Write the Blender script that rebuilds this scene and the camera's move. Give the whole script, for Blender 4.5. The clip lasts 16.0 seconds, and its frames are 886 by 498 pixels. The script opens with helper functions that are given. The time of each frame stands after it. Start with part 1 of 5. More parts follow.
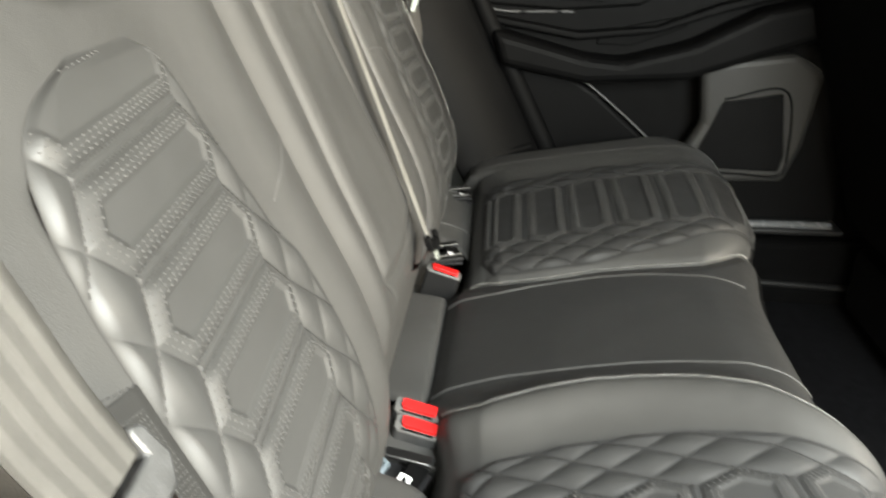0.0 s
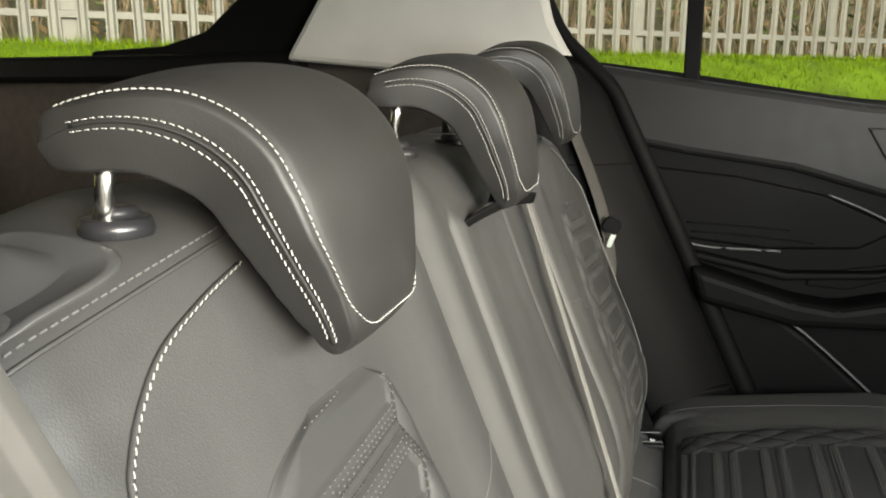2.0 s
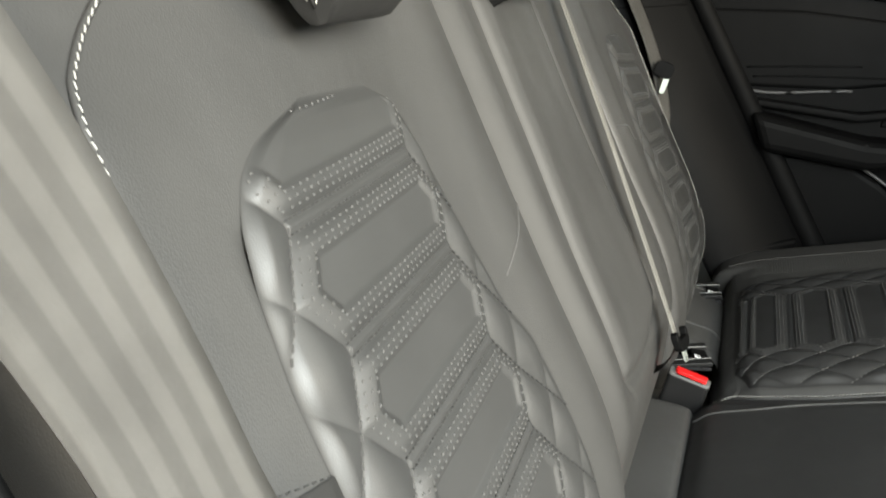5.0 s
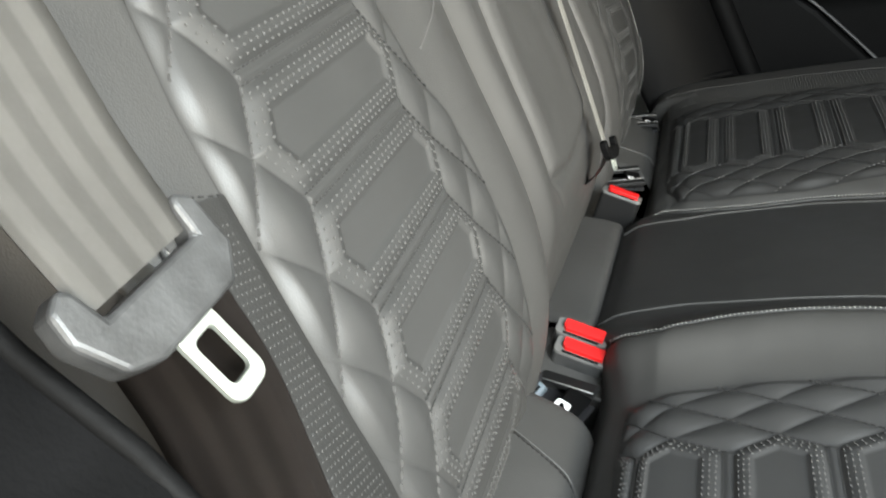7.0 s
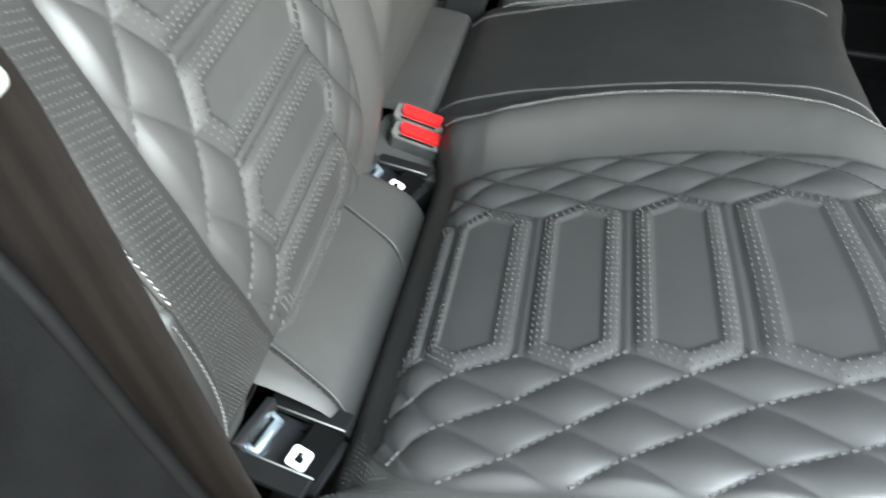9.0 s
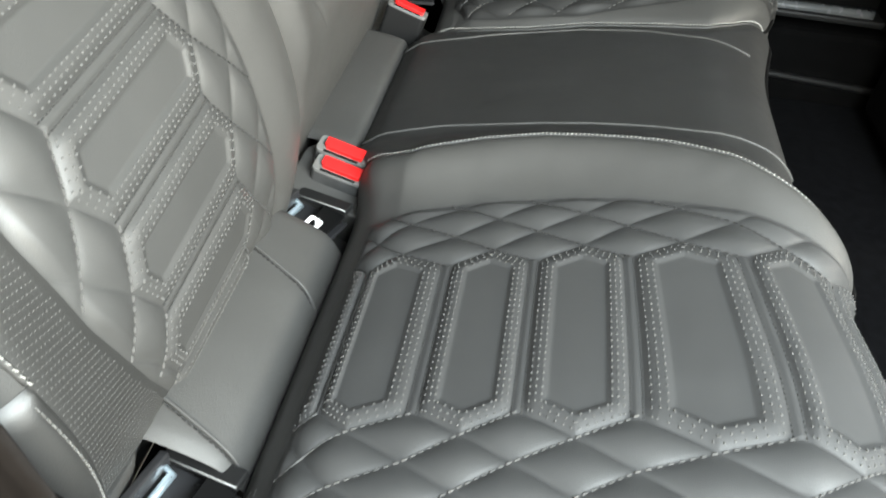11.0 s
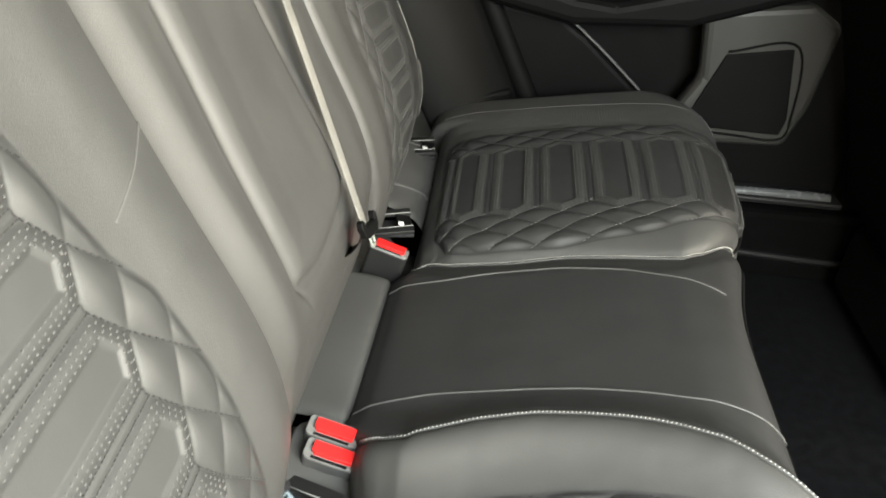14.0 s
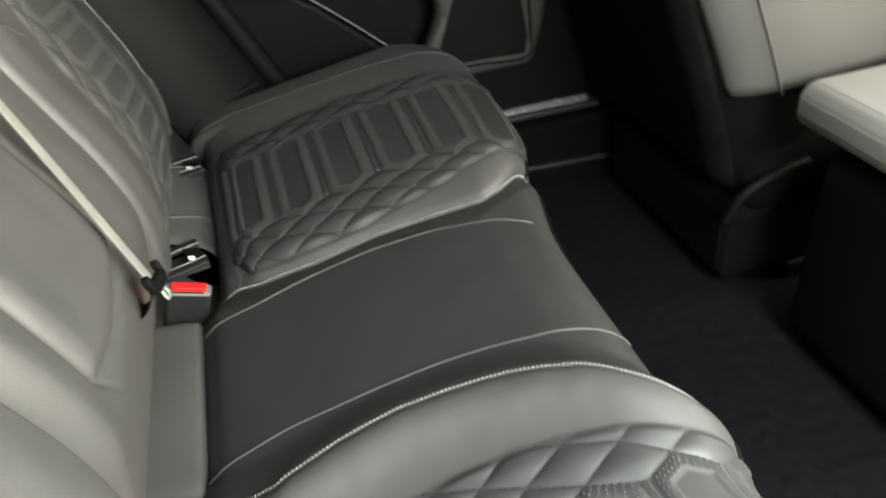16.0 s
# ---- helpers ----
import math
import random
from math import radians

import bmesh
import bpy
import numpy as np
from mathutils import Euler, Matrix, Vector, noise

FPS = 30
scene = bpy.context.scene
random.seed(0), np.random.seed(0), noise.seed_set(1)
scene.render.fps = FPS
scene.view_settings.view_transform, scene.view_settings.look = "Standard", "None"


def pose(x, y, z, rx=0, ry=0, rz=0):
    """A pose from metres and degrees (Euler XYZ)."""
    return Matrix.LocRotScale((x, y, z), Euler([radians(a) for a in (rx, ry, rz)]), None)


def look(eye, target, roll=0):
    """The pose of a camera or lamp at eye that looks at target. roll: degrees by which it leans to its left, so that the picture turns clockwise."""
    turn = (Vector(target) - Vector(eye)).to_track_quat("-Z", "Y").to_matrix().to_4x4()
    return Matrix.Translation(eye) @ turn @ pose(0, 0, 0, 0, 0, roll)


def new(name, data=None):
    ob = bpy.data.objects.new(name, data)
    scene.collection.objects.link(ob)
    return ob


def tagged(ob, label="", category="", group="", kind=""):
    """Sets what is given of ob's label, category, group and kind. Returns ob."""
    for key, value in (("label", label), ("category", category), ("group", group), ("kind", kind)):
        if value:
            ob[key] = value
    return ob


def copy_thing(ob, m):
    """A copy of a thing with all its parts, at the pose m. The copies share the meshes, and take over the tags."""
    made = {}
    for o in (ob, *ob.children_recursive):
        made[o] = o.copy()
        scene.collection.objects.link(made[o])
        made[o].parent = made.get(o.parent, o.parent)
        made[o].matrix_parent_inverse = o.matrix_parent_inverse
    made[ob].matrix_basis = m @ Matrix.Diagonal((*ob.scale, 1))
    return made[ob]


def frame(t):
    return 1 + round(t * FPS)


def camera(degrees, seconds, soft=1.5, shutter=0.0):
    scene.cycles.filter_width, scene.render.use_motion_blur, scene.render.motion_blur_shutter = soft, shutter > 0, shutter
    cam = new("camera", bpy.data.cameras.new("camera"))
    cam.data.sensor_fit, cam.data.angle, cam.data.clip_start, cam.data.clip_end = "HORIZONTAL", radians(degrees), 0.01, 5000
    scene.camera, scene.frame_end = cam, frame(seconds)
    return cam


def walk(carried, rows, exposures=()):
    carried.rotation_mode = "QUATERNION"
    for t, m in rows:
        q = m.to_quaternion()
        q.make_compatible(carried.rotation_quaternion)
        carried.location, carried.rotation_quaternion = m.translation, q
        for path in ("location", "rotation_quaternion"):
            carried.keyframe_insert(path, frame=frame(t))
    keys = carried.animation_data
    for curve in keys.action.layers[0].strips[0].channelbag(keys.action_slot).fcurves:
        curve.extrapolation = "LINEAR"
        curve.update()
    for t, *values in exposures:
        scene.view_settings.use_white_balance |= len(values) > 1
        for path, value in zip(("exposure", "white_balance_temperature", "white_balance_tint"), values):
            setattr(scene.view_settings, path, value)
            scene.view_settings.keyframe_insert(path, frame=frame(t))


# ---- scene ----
cam = camera(62.1, 16.0, soft=1.8, shutter=0.5)
PATH = [
    (0, (0.088, -0.744, 1.01), (-0.093, 1.055, 0.155), -0.4),
    (0.5, (0.056, -0.718, 1.015), (-0.28, 1.111, 0.278), -0.1),
    (1, (0.046, -0.709, 1.038), (-0.442, 1.139, 0.449), -0.8),
    (1.5, (0.044, -0.709, 1.07), (-0.54, 1.144, 0.595), -0.8),
    (2, (0.038, -0.696, 1.096), (-0.595, 1.155, 0.68), -0.0),
    (2.5, (0.042, -0.696, 1.093), (-0.647, 1.144, 0.721), -0.7),
    (3, (0.042, -0.693, 1.07), (-0.69, 1.13, 0.696), -1.4),
    (3.5, (0.042, -0.687, 1.043), (-0.729, 1.114, 0.636), -2.2),
    (3.7, (0.043, -0.686, 1.031), (-0.745, 1.101, 0.599), -2.4),
    (5.8, (0.067, -0.679, 0.945), (-0.681, 1.04, 0.247), -4.5),
    (6, (0.068, -0.68, 0.939), (-0.662, 1.033, 0.209), -4.7),
    (6.5, (0.078, -0.683, 0.921), (-0.607, 1.009, 0.103), -4.7),
    (7, (0.085, -0.689, 0.908), (-0.554, 0.979, 0.007), -4.4),
    (7.5, (0.094, -0.692, 0.907), (-0.475, 0.933, -0.11), -3.3),
    (8, (0.105, -0.696, 0.901), (-0.38, 0.887, -0.221), -2.1),
    (8.5, (0.107, -0.696, 0.893), (-0.288, 0.842, -0.322), -0.8),
    (9, (0.122, -0.703, 0.888), (-0.137, 0.782, -0.427), 1.6),
    (9.2, (0.128, -0.703, 0.887), (-0.082, 0.77, -0.45), 2.6),
    (11.5, (0.157, -0.642, 0.942), (0.018, 0.855, -0.376), 6.8),
    (12, (0.143, -0.613, 0.967), (0.022, 0.933, -0.297), 9.3),
    (12.5, (0.139, -0.612, 0.991), (-0.006, 0.994, -0.191), 9.4),
    (13, (0.134, -0.61, 1.019), (-0.015, 1.035, -0.109), 8.9),
    (13.5, (0.134, -0.605, 1.022), (-0.024, 1.063, -0.071), 6.3),
    (14, (0.127, -0.593, 1.028), (-0.017, 1.091, -0.041), 3.0),
    (14.5, (0.127, -0.584, 1.034), (0.014, 1.115, -0.016), -0.3),
    (15, (0.139, -0.574, 1.031), (0.111, 1.128, -0.018), -3.0),
    (15.5, (0.144, -0.559, 1.031), (0.293, 1.129, -0.031), -4.4),
    (16, (0.13, -0.549, 1.028), (0.492, 1.043, -0.127), -6.2),
]
# stops, kelvin and tint of the clip's automatic camera
EXPOSURES = [(0.0, 2.85, 7800, 8), (1.0, 2.59, 7750, 9), (2.0, 2.53, 7750, 9), (3.5, 2.56, 7650, 8), (6.0, 2.39, 7370, 8), (7.0, 2.43, 7220, 8), (8.5, 2.64, 6890, 7), (9.2, 2.78, 6860, 6), (11.5, 2.89, 7350, 6), (12.5, 2.92, 7600, 6), (14.0, 2.99, 7750, 7), (16.0, 2.91, 7600, 7)]
walk(cam, [(t, look(eye, target, roll)) for t, eye, target, roll in PATH], EXPOSURES)

# ---------------------------------------------------------------- world and light
SKY = bpy.data.worlds.new("overcast_sky")
scene.world = SKY
SKY.use_nodes = True
nt = SKY.node_tree
sky_node = nt.nodes.new("ShaderNodeTexSky")
sky_node.sky_type = 'NISHITA'
sky_node.sun_disc = False
sky_node.sun_elevation = radians(25)
sky_node.sun_rotation = radians(200)
sky_node.dust_density = 4.0
sky_node.air_density = 1.6
soft_white = nt.nodes.new("ShaderNodeMix")
soft_white.data_type = 'RGBA'
soft_white.inputs[0].default_value = 0.72
soft_white.inputs[7].default_value = (7.9, 9.2, 10.9, 1)
nt.links.new(sky_node.outputs[0], soft_white.inputs[6])
nt.links.new(soft_white.outputs[2], nt.nodes["Background"].inputs[0])
nt.nodes["Background"].inputs[1].default_value = 0.043

sun = new("sun", bpy.data.lights.new("sun", 'SUN'))
sun.data.energy, sun.data.angle, sun.data.color = 1.3, radians(24), (1.0, 0.96, 0.88)
sun.matrix_world = look((2.75, -2.65, 1.45), (0, 0, 0.6))

# area lamp added in the opening of the windscreen, standing in for daylight
screen_sky = new("windscreen_skylight", bpy.data.lights.new("windscreen_skylight", 'AREA'))
screen_sky.data.shape, screen_sky.data.size, screen_sky.data.size_y = 'RECTANGLE', 0.80, 0.34
screen_sky.data.energy, screen_sky.data.color = 5.6, (1.0, 0.97, 0.90)
screen_sky.matrix_world = look((1.66, -.20, 1.24), (.20, -.08, .66))

# area lamp added in the opening of the near rear door, standing in for skylight
door_sky = new("door_skylight", bpy.data.lights.new("door_skylight", 'AREA'))
door_sky.data.shape, door_sky.data.size, door_sky.data.size_y = 'RECTANGLE', 0.56, 0.40
door_sky.data.energy, door_sky.data.color = 7.4, (0.77, 0.885, 1.0)
door_sky.matrix_world = look((.58, -.78, 1.10), (.27, -.30, .55))

# ---------------------------------------------------------------- materials
def shade(name, color, rough=0.5, metal=0.0, var=0.15, scale=8.0, bump=0.0, bump_scale=400.0, spec=0.5, grain='NOISE', per_object=0.0, soft=0.0):
    m = bpy.data.materials.new(name)
    m.use_nodes = True
    t = m.node_tree
    b = t.nodes["Principled BSDF"]
    b.inputs["Roughness"].default_value = rough
    b.inputs["Metallic"].default_value = metal
    b.inputs["Specular IOR Level"].default_value = spec
    co = t.nodes.new("ShaderNodeTexCoord")
    n1 = t.nodes.new("ShaderNodeTexNoise")
    n1.inputs["Scale"].default_value = scale
    n1.inputs["Detail"].default_value = 6
    t.links.new(co.outputs["Object"], n1.inputs["Vector"])
    ramp = t.nodes.new("ShaderNodeMapRange")
    ramp.inputs[1].default_value, ramp.inputs[2].default_value = 0.3, 0.7
    ramp.inputs[3].default_value, ramp.inputs[4].default_value = 1 - var, 1 + var
    t.links.new(n1.outputs["Fac"], ramp.inputs[0])
    mul = t.nodes.new("ShaderNodeVectorMath")
    mul.operation = 'SCALE'
    mul.inputs[0].default_value = color
    t.links.new(ramp.outputs[0], mul.inputs["Scale"])
    out = mul.outputs[0]
    if per_object:
        oi = t.nodes.new("ShaderNodeObjectInfo")
        r2 = t.nodes.new("ShaderNodeMapRange")
        r2.inputs[3].default_value, r2.inputs[4].default_value = 1 - per_object, 1 + per_object
        t.links.new(oi.outputs["Random"], r2.inputs[0])
        m2 = t.nodes.new("ShaderNodeVectorMath")
        m2.operation = 'SCALE'
        t.links.new(out, m2.inputs[0])
        t.links.new(r2.outputs[0], m2.inputs["Scale"])
        out = m2.outputs[0]
    t.links.new(out, b.inputs["Base Color"])
    rr = t.nodes.new("ShaderNodeMapRange")
    rr.inputs[3].default_value, rr.inputs[4].default_value = max(rough - 0.08, 0.02), min(rough + 0.08, 1)
    n2 = t.nodes.new("ShaderNodeTexNoise")
    n2.inputs["Scale"].default_value = scale * 5
    n2.inputs["Detail"].default_value = 4
    t.links.new(co.outputs["Object"], n2.inputs["Vector"])
    t.links.new(n2.outputs["Fac"], rr.inputs[0])
    t.links.new(rr.outputs[0], b.inputs["Roughness"])
    if bump:
        bp = t.nodes.new("ShaderNodeBump")
        bp.inputs["Strength"].default_value = bump
        bp.inputs["Distance"].default_value = 0.001
        if grain == 'VORONOI':
            g = t.nodes.new("ShaderNodeTexVoronoi")
            g.inputs["Scale"].default_value = bump_scale
            src = g.outputs["Distance"]
        elif grain == 'WAVE':
            g = t.nodes.new("ShaderNodeTexWave")
            g.inputs["Scale"].default_value = bump_scale
            g.inputs["Distortion"].default_value = 0.6
            src = g.outputs["Fac"]
        else:
            g = t.nodes.new("ShaderNodeTexNoise")
            g.inputs["Scale"].default_value = bump_scale
            g.inputs["Detail"].default_value = 3
            src = g.outputs["Fac"]
        t.links.new(co.outputs["Object"], g.inputs["Vector"])
        t.links.new(src, bp.inputs["Height"])
        t.links.new(bp.outputs[0], b.inputs["Normal"])
        if soft:
            # slow hand-stuffed unevenness under the fine grain
            g2 = t.nodes.new("ShaderNodeTexNoise")
            g2.inputs["Scale"].default_value = 16
            g2.inputs["Detail"].default_value = 2.5
            t.links.new(co.outputs["Object"], g2.inputs["Vector"])
            b2 = t.nodes.new("ShaderNodeBump")
            b2.inputs["Strength"].default_value = soft
            b2.inputs["Distance"].default_value = 0.01
            t.links.new(g2.outputs["Fac"], b2.inputs["Height"])
            t.links.new(b2.outputs[0], bp.inputs["Normal"])
    return m

LEATHER = shade("black_leather", (0.032, 0.0316, 0.0308), 0.54, var=0.16, scale=5, bump=0.12, bump_scale=1000, spec=0.40, soft=0.22, grain='VORONOI')
SIDE_LEATHER = shade("charcoal_perforated_leather", (0.0125, 0.0124, 0.0120), 0.5, var=0.12, scale=6, bump=0.08, bump_scale=1000, spec=0.6, grain='VORONOI')
# a darker base than the seat leather
HEAD_LEATHER = shade("darker_headrest_leather", (0.0125, 0.0120, 0.0114), 0.52, var=0.14, scale=7, bump=0.06, bump_scale=1100, spec=0.45, soft=0.12, grain='VORONOI')
LEATHER_PAD = shade("black_leather_pad", (0.0265, 0.0265, 0.0261), 0.50, var=0.10, scale=6, bump=0.06, bump_scale=1200, spec=0.5, soft=0.15, grain='VORONOI')
# seat tones: far darker, near lighter, so the light's falloff is in the colour
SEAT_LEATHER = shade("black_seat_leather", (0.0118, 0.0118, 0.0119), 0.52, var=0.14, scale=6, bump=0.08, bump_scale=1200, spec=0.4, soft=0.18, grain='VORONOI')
LIT_SEAT_LEATHER = shade("lit_seat_leather", (0.0240, 0.0242, 0.0246), 0.52, var=0.14, scale=6, bump=0.08, bump_scale=1200, spec=0.45, soft=0.18, grain='VORONOI')
PALE_LEATHER = shade("light_grey_leather", (0.042, 0.0415, 0.039), 0.5, var=0.08, scale=5, bump=0.03, bump_scale=900, grain='VORONOI')
THREAD = shade("pale_thread", (0.29, 0.284, 0.268), 0.7, var=0.1, scale=200)
DARK_THREAD = shade("grey_thread", (0.095, 0.093, 0.090), 0.7, var=0.2, scale=200)
PERF = shade("perforation_backing", (0.056, 0.055, 0.0535), 0.8, var=0.15, scale=120)
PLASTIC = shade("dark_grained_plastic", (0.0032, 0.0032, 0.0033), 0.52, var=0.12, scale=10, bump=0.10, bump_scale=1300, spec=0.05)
TRIM = shade("grey_grained_trim", (0.0605, 0.0605, 0.0616), 0.48, var=0.12, scale=10, bump=0.10, bump_scale=1300)
DARK_TRIM = shade("charcoal_grained_trim", (0.0092, 0.0092, 0.0094), 0.48, var=0.12, scale=10, bump=0.10, bump_scale=1300, spec=0.16)
LIT_TRIM = shade("lit_grey_trim", (0.058, 0.058, 0.057), 0.62, var=0.10, scale=10, bump=0.10, bump_scale=1100)
GRIP = shade("satin_grey_grip", (0.030, 0.0305, 0.031), 0.42, var=0.45, scale=60, bump=0.12, bump_scale=500)
PLASTIC_GREY = shade("mid_grey_plastic", (0.100, 0.100, 0.098), 0.40, var=0.28, scale=30, bump=0.15, bump_scale=900)
GLOSS_BLACK = shade("gloss_black_plastic", (0.0144, 0.0144, 0.0156), 0.3, var=0.1, scale=12)
HEADLINING = shade("pale_grey_headlining", (0.33, 0.32, 0.298), 0.85, var=0.06, scale=12, bump=0.2, bump_scale=600)
# near black on leather, plastic and sill parts: footwell shade put into the colour
SHADED_BLACK = shade("shaded_black", (0.0022, 0.0022, 0.0023), 0.9, var=0.3, scale=30, bump=0.4, bump_scale=700, spec=0.04)
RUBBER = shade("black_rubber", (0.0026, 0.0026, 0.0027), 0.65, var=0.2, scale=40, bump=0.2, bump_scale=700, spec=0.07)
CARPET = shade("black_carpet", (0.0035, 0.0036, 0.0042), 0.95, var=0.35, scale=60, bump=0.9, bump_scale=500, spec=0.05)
FELT = shade("dark_brown_felt", (0.030, 0.024, 0.020), 0.95, var=0.3, scale=40, bump=0.6, bump_scale=500)
STEEL = shade("brushed_steel", (0.36, 0.385, 0.35), 0.34, metal=0.7, var=0.08, scale=30)
CHROME = shade("satin_chrome", (0.75, 0.73, 0.68), 0.22, metal=1.0, var=0.05, scale=20)
RED = shade("red_button", (0.52, 0.010, 0.011), 0.35, var=0.06, scale=30)
WHITE_TAG = shade("white_tag", (0.75, 0.76, 0.77), 0.5, var=0.04, scale=60)
BLUE_STEEL = shade("zinc_wire", (0.45, 0.55, 0.62), 0.3, metal=0.8, var=0.1, scale=60)
FENCE_PAINT = shade("pale_galvanised_steel", (0.120, 0.120, 0.102), 0.5, var=0.12, scale=5, per_object=0.10, bump=0.1, bump_scale=60)
GRASS = shade("mown_grass", (0.0675, 0.117, 0.006), 0.9, spec=0.1, var=0.35, scale=3.0, bump=1.0, bump_scale=90)
BLADE = shade("grass_blade", (0.0825, 0.135, 0.006), 0.9, spec=0.05, var=0.3, scale=2.0)
BARK = shade("grey_brown_bark", (0.238, 0.182, 0.119), 0.9, var=0.35, scale=9, bump=0.6, bump_scale=60)
LEAF = shade("hedge_leaf", (0.091, 0.117, 0.0325), 0.6, var=0.45, scale=3)
DRY_LEAF = shade("dry_leaf", (0.27, 0.18, 0.0825), 0.8, var=0.4, scale=3)
BOUNCE_PAVING = shade("pale_bounce_paving", (0.1932, 0.189, 0.1806), 0.9, var=0.25, scale=6, bump=0.8, bump_scale=160)
PAINT = shade("grey_car_paint", (0.20, 0.21, 0.22), 0.25, var=0.03, scale=3)
SOIL = shade("leaf_litter", (0.065, 0.0598, 0.0312), 0.95, var=0.4, scale=8, bump=0.8, bump_scale=40)

def webbing_material(name, color, spec=0.5):
    m = shade(name, color, 0.36, var=0.12, scale=40, spec=spec)
    t = m.node_tree
    b = t.nodes["Principled BSDF"]
    uv = t.nodes.new("ShaderNodeUVMap")
    uv.uv_map = "weave"
    sep = t.nodes.new("ShaderNodeSeparateXYZ")
    t.links.new(uv.outputs[0], sep.inputs[0])
    w = t.nodes.new("ShaderNodeTexWave")
    w.wave_profile = 'SIN'
    w.bands_direction = 'Y'
    w.inputs["Scale"].default_value = 120
    w.inputs["Distortion"].default_value = 1.2
    w.inputs["Detail Scale"].default_value = 4
    t.links.new(uv.outputs[0], w.inputs["Vector"])
    bp = t.nodes.new("ShaderNodeBump")
    bp.inputs["Strength"].default_value = 0.5
    bp.inputs["Distance"].default_value = 0.0006
    t.links.new(w.outputs["Fac"], bp.inputs["Height"])
    t.links.new(bp.outputs[0], b.inputs["Normal"])
    # woven bands along the strap
    band = t.nodes.new("ShaderNodeTexWave")
    band.bands_direction = 'X'
    band.inputs["Scale"].default_value = 0.26
    band.inputs["Distortion"].default_value = 0.25
    t.links.new(uv.outputs[0], band.inputs["Vector"])
    mr = t.nodes.new("ShaderNodeMapRange")
    mr.inputs[1].default_value, mr.inputs[2].default_value = 0.35, 0.65
    mr.inputs[3].default_value, mr.inputs[4].default_value = 0.82, 1.1
    t.links.new(band.outputs["Fac"], mr.inputs[0])
    old = b.inputs["Base Color"].links[0].from_socket
    mu = t.nodes.new("ShaderNodeVectorMath")
    mu.operation = 'SCALE'
    t.links.new(old, mu.inputs[0])
    t.links.new(mr.outputs[0], mu.inputs["Scale"])
    t.links.new(mu.outputs[0], b.inputs["Base Color"])
    return m

# one webbing in three tones: lit and shaded runs are in the colour
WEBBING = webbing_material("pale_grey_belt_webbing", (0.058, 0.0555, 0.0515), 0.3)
LIT_WEBBING = webbing_material("lit_belt_webbing", (0.17, 0.165, 0.152), 0.4)
SHADED_WEBBING = webbing_material("shaded_belt_webbing", (0.0085, 0.0070, 0.0063), 0.08)

def glass_material():
    m = bpy.data.materials.new("window_glass")
    m.use_nodes = True
    t = m.node_tree
    b = t.nodes["Principled BSDF"]
    b.inputs["Base Color"].default_value = (0.93, 0.96, 0.94, 1)
    b.inputs["Roughness"].default_value = 0.0
    b.inputs["IOR"].default_value = 1.02
    b.inputs["Transmission Weight"].default_value = 1.0
    return m

GLASS = glass_material()

# ---------------------------------------------------------------- mesh helpers
def mesh_np(name, verts, faces, mat, smooth=True, uv=None):
    me = bpy.data.meshes.new(name)
    me.from_pydata([tuple(v) for v in np.asarray(verts, float)], [], [tuple(int(i) for i in f) for f in faces])
    if uv is not None:
        lay = me.uv_layers.new(name="weave")
        idx = np.zeros(len(me.loops), dtype=np.int32)
        me.loops.foreach_get("vertex_index", idx)
        lay.data.foreach_set("uv", np.asarray(uv, float)[idx].ravel())
    me.polygons.foreach_set("use_smooth", [smooth] * len(me.polygons))
    me.materials.append(mat)
    me.update()
    return me

def put(name, me, parent=None, label=""):
    ob = new(name, me)
    if parent is not None:
        ob.parent = parent
    if label:
        tagged(ob, label)
    return ob

def part(name, bm, mat, parent=None, label="", smooth=False):
    me = bpy.data.meshes.new(name)
    bmesh.ops.recalc_face_normals(bm, faces=bm.faces)
    bm.to_mesh(me)
    bm.free()
    me.polygons.foreach_set("use_smooth", [smooth] * len(me.polygons))
    me.materials.append(mat)
    return put(name, me, parent, label)

def thing(name, label, category, at=(0, 0, 0), group="", kind=""):
    ob = new(name)
    ob.location = at
    ob.empty_display_size = 0.05
    return tagged(ob, label, category, group, kind)

def spline(ctrl, n=160):
    """Points at even steps of arc along a smooth curve through ctrl."""
    c = np.asarray(ctrl, float)
    c = np.vstack([2 * c[0] - c[1], c, 2 * c[-1] - c[-2]])
    out = []
    for i in range(1, len(c) - 2):
        p0, p1, p2, p3 = c[i - 1], c[i], c[i + 1], c[i + 2]
        for t in np.linspace(0, 1, 24, endpoint=False):
            out.append(0.5 * (2 * p1 + (p2 - p0) * t + (2 * p0 - 5 * p1 + 4 * p2 - p3) * t ** 2 + (3 * p1 - p0 - 3 * p2 + p3) * t ** 3))
    out.append(c[-2])
    out = np.array(out)
    d = np.r_[0, np.cumsum(np.linalg.norm(np.diff(out, axis=0), axis=1))]
    s = np.linspace(0, d[-1], n)
    return np.stack([np.interp(s, d, out[:, k]) for k in range(out.shape[1])], 1), d[-1]

def grid_faces(nu, nv, close_u=False):
    f = []
    for i in range(nu if close_u else nu - 1):
        j = (i + 1) % nu
        a = np.arange(nv - 1)
        f.append(np.stack([i * nv + a, j * nv + a, j * nv + a + 1, i * nv + a + 1], 1))
    return np.concatenate(f)

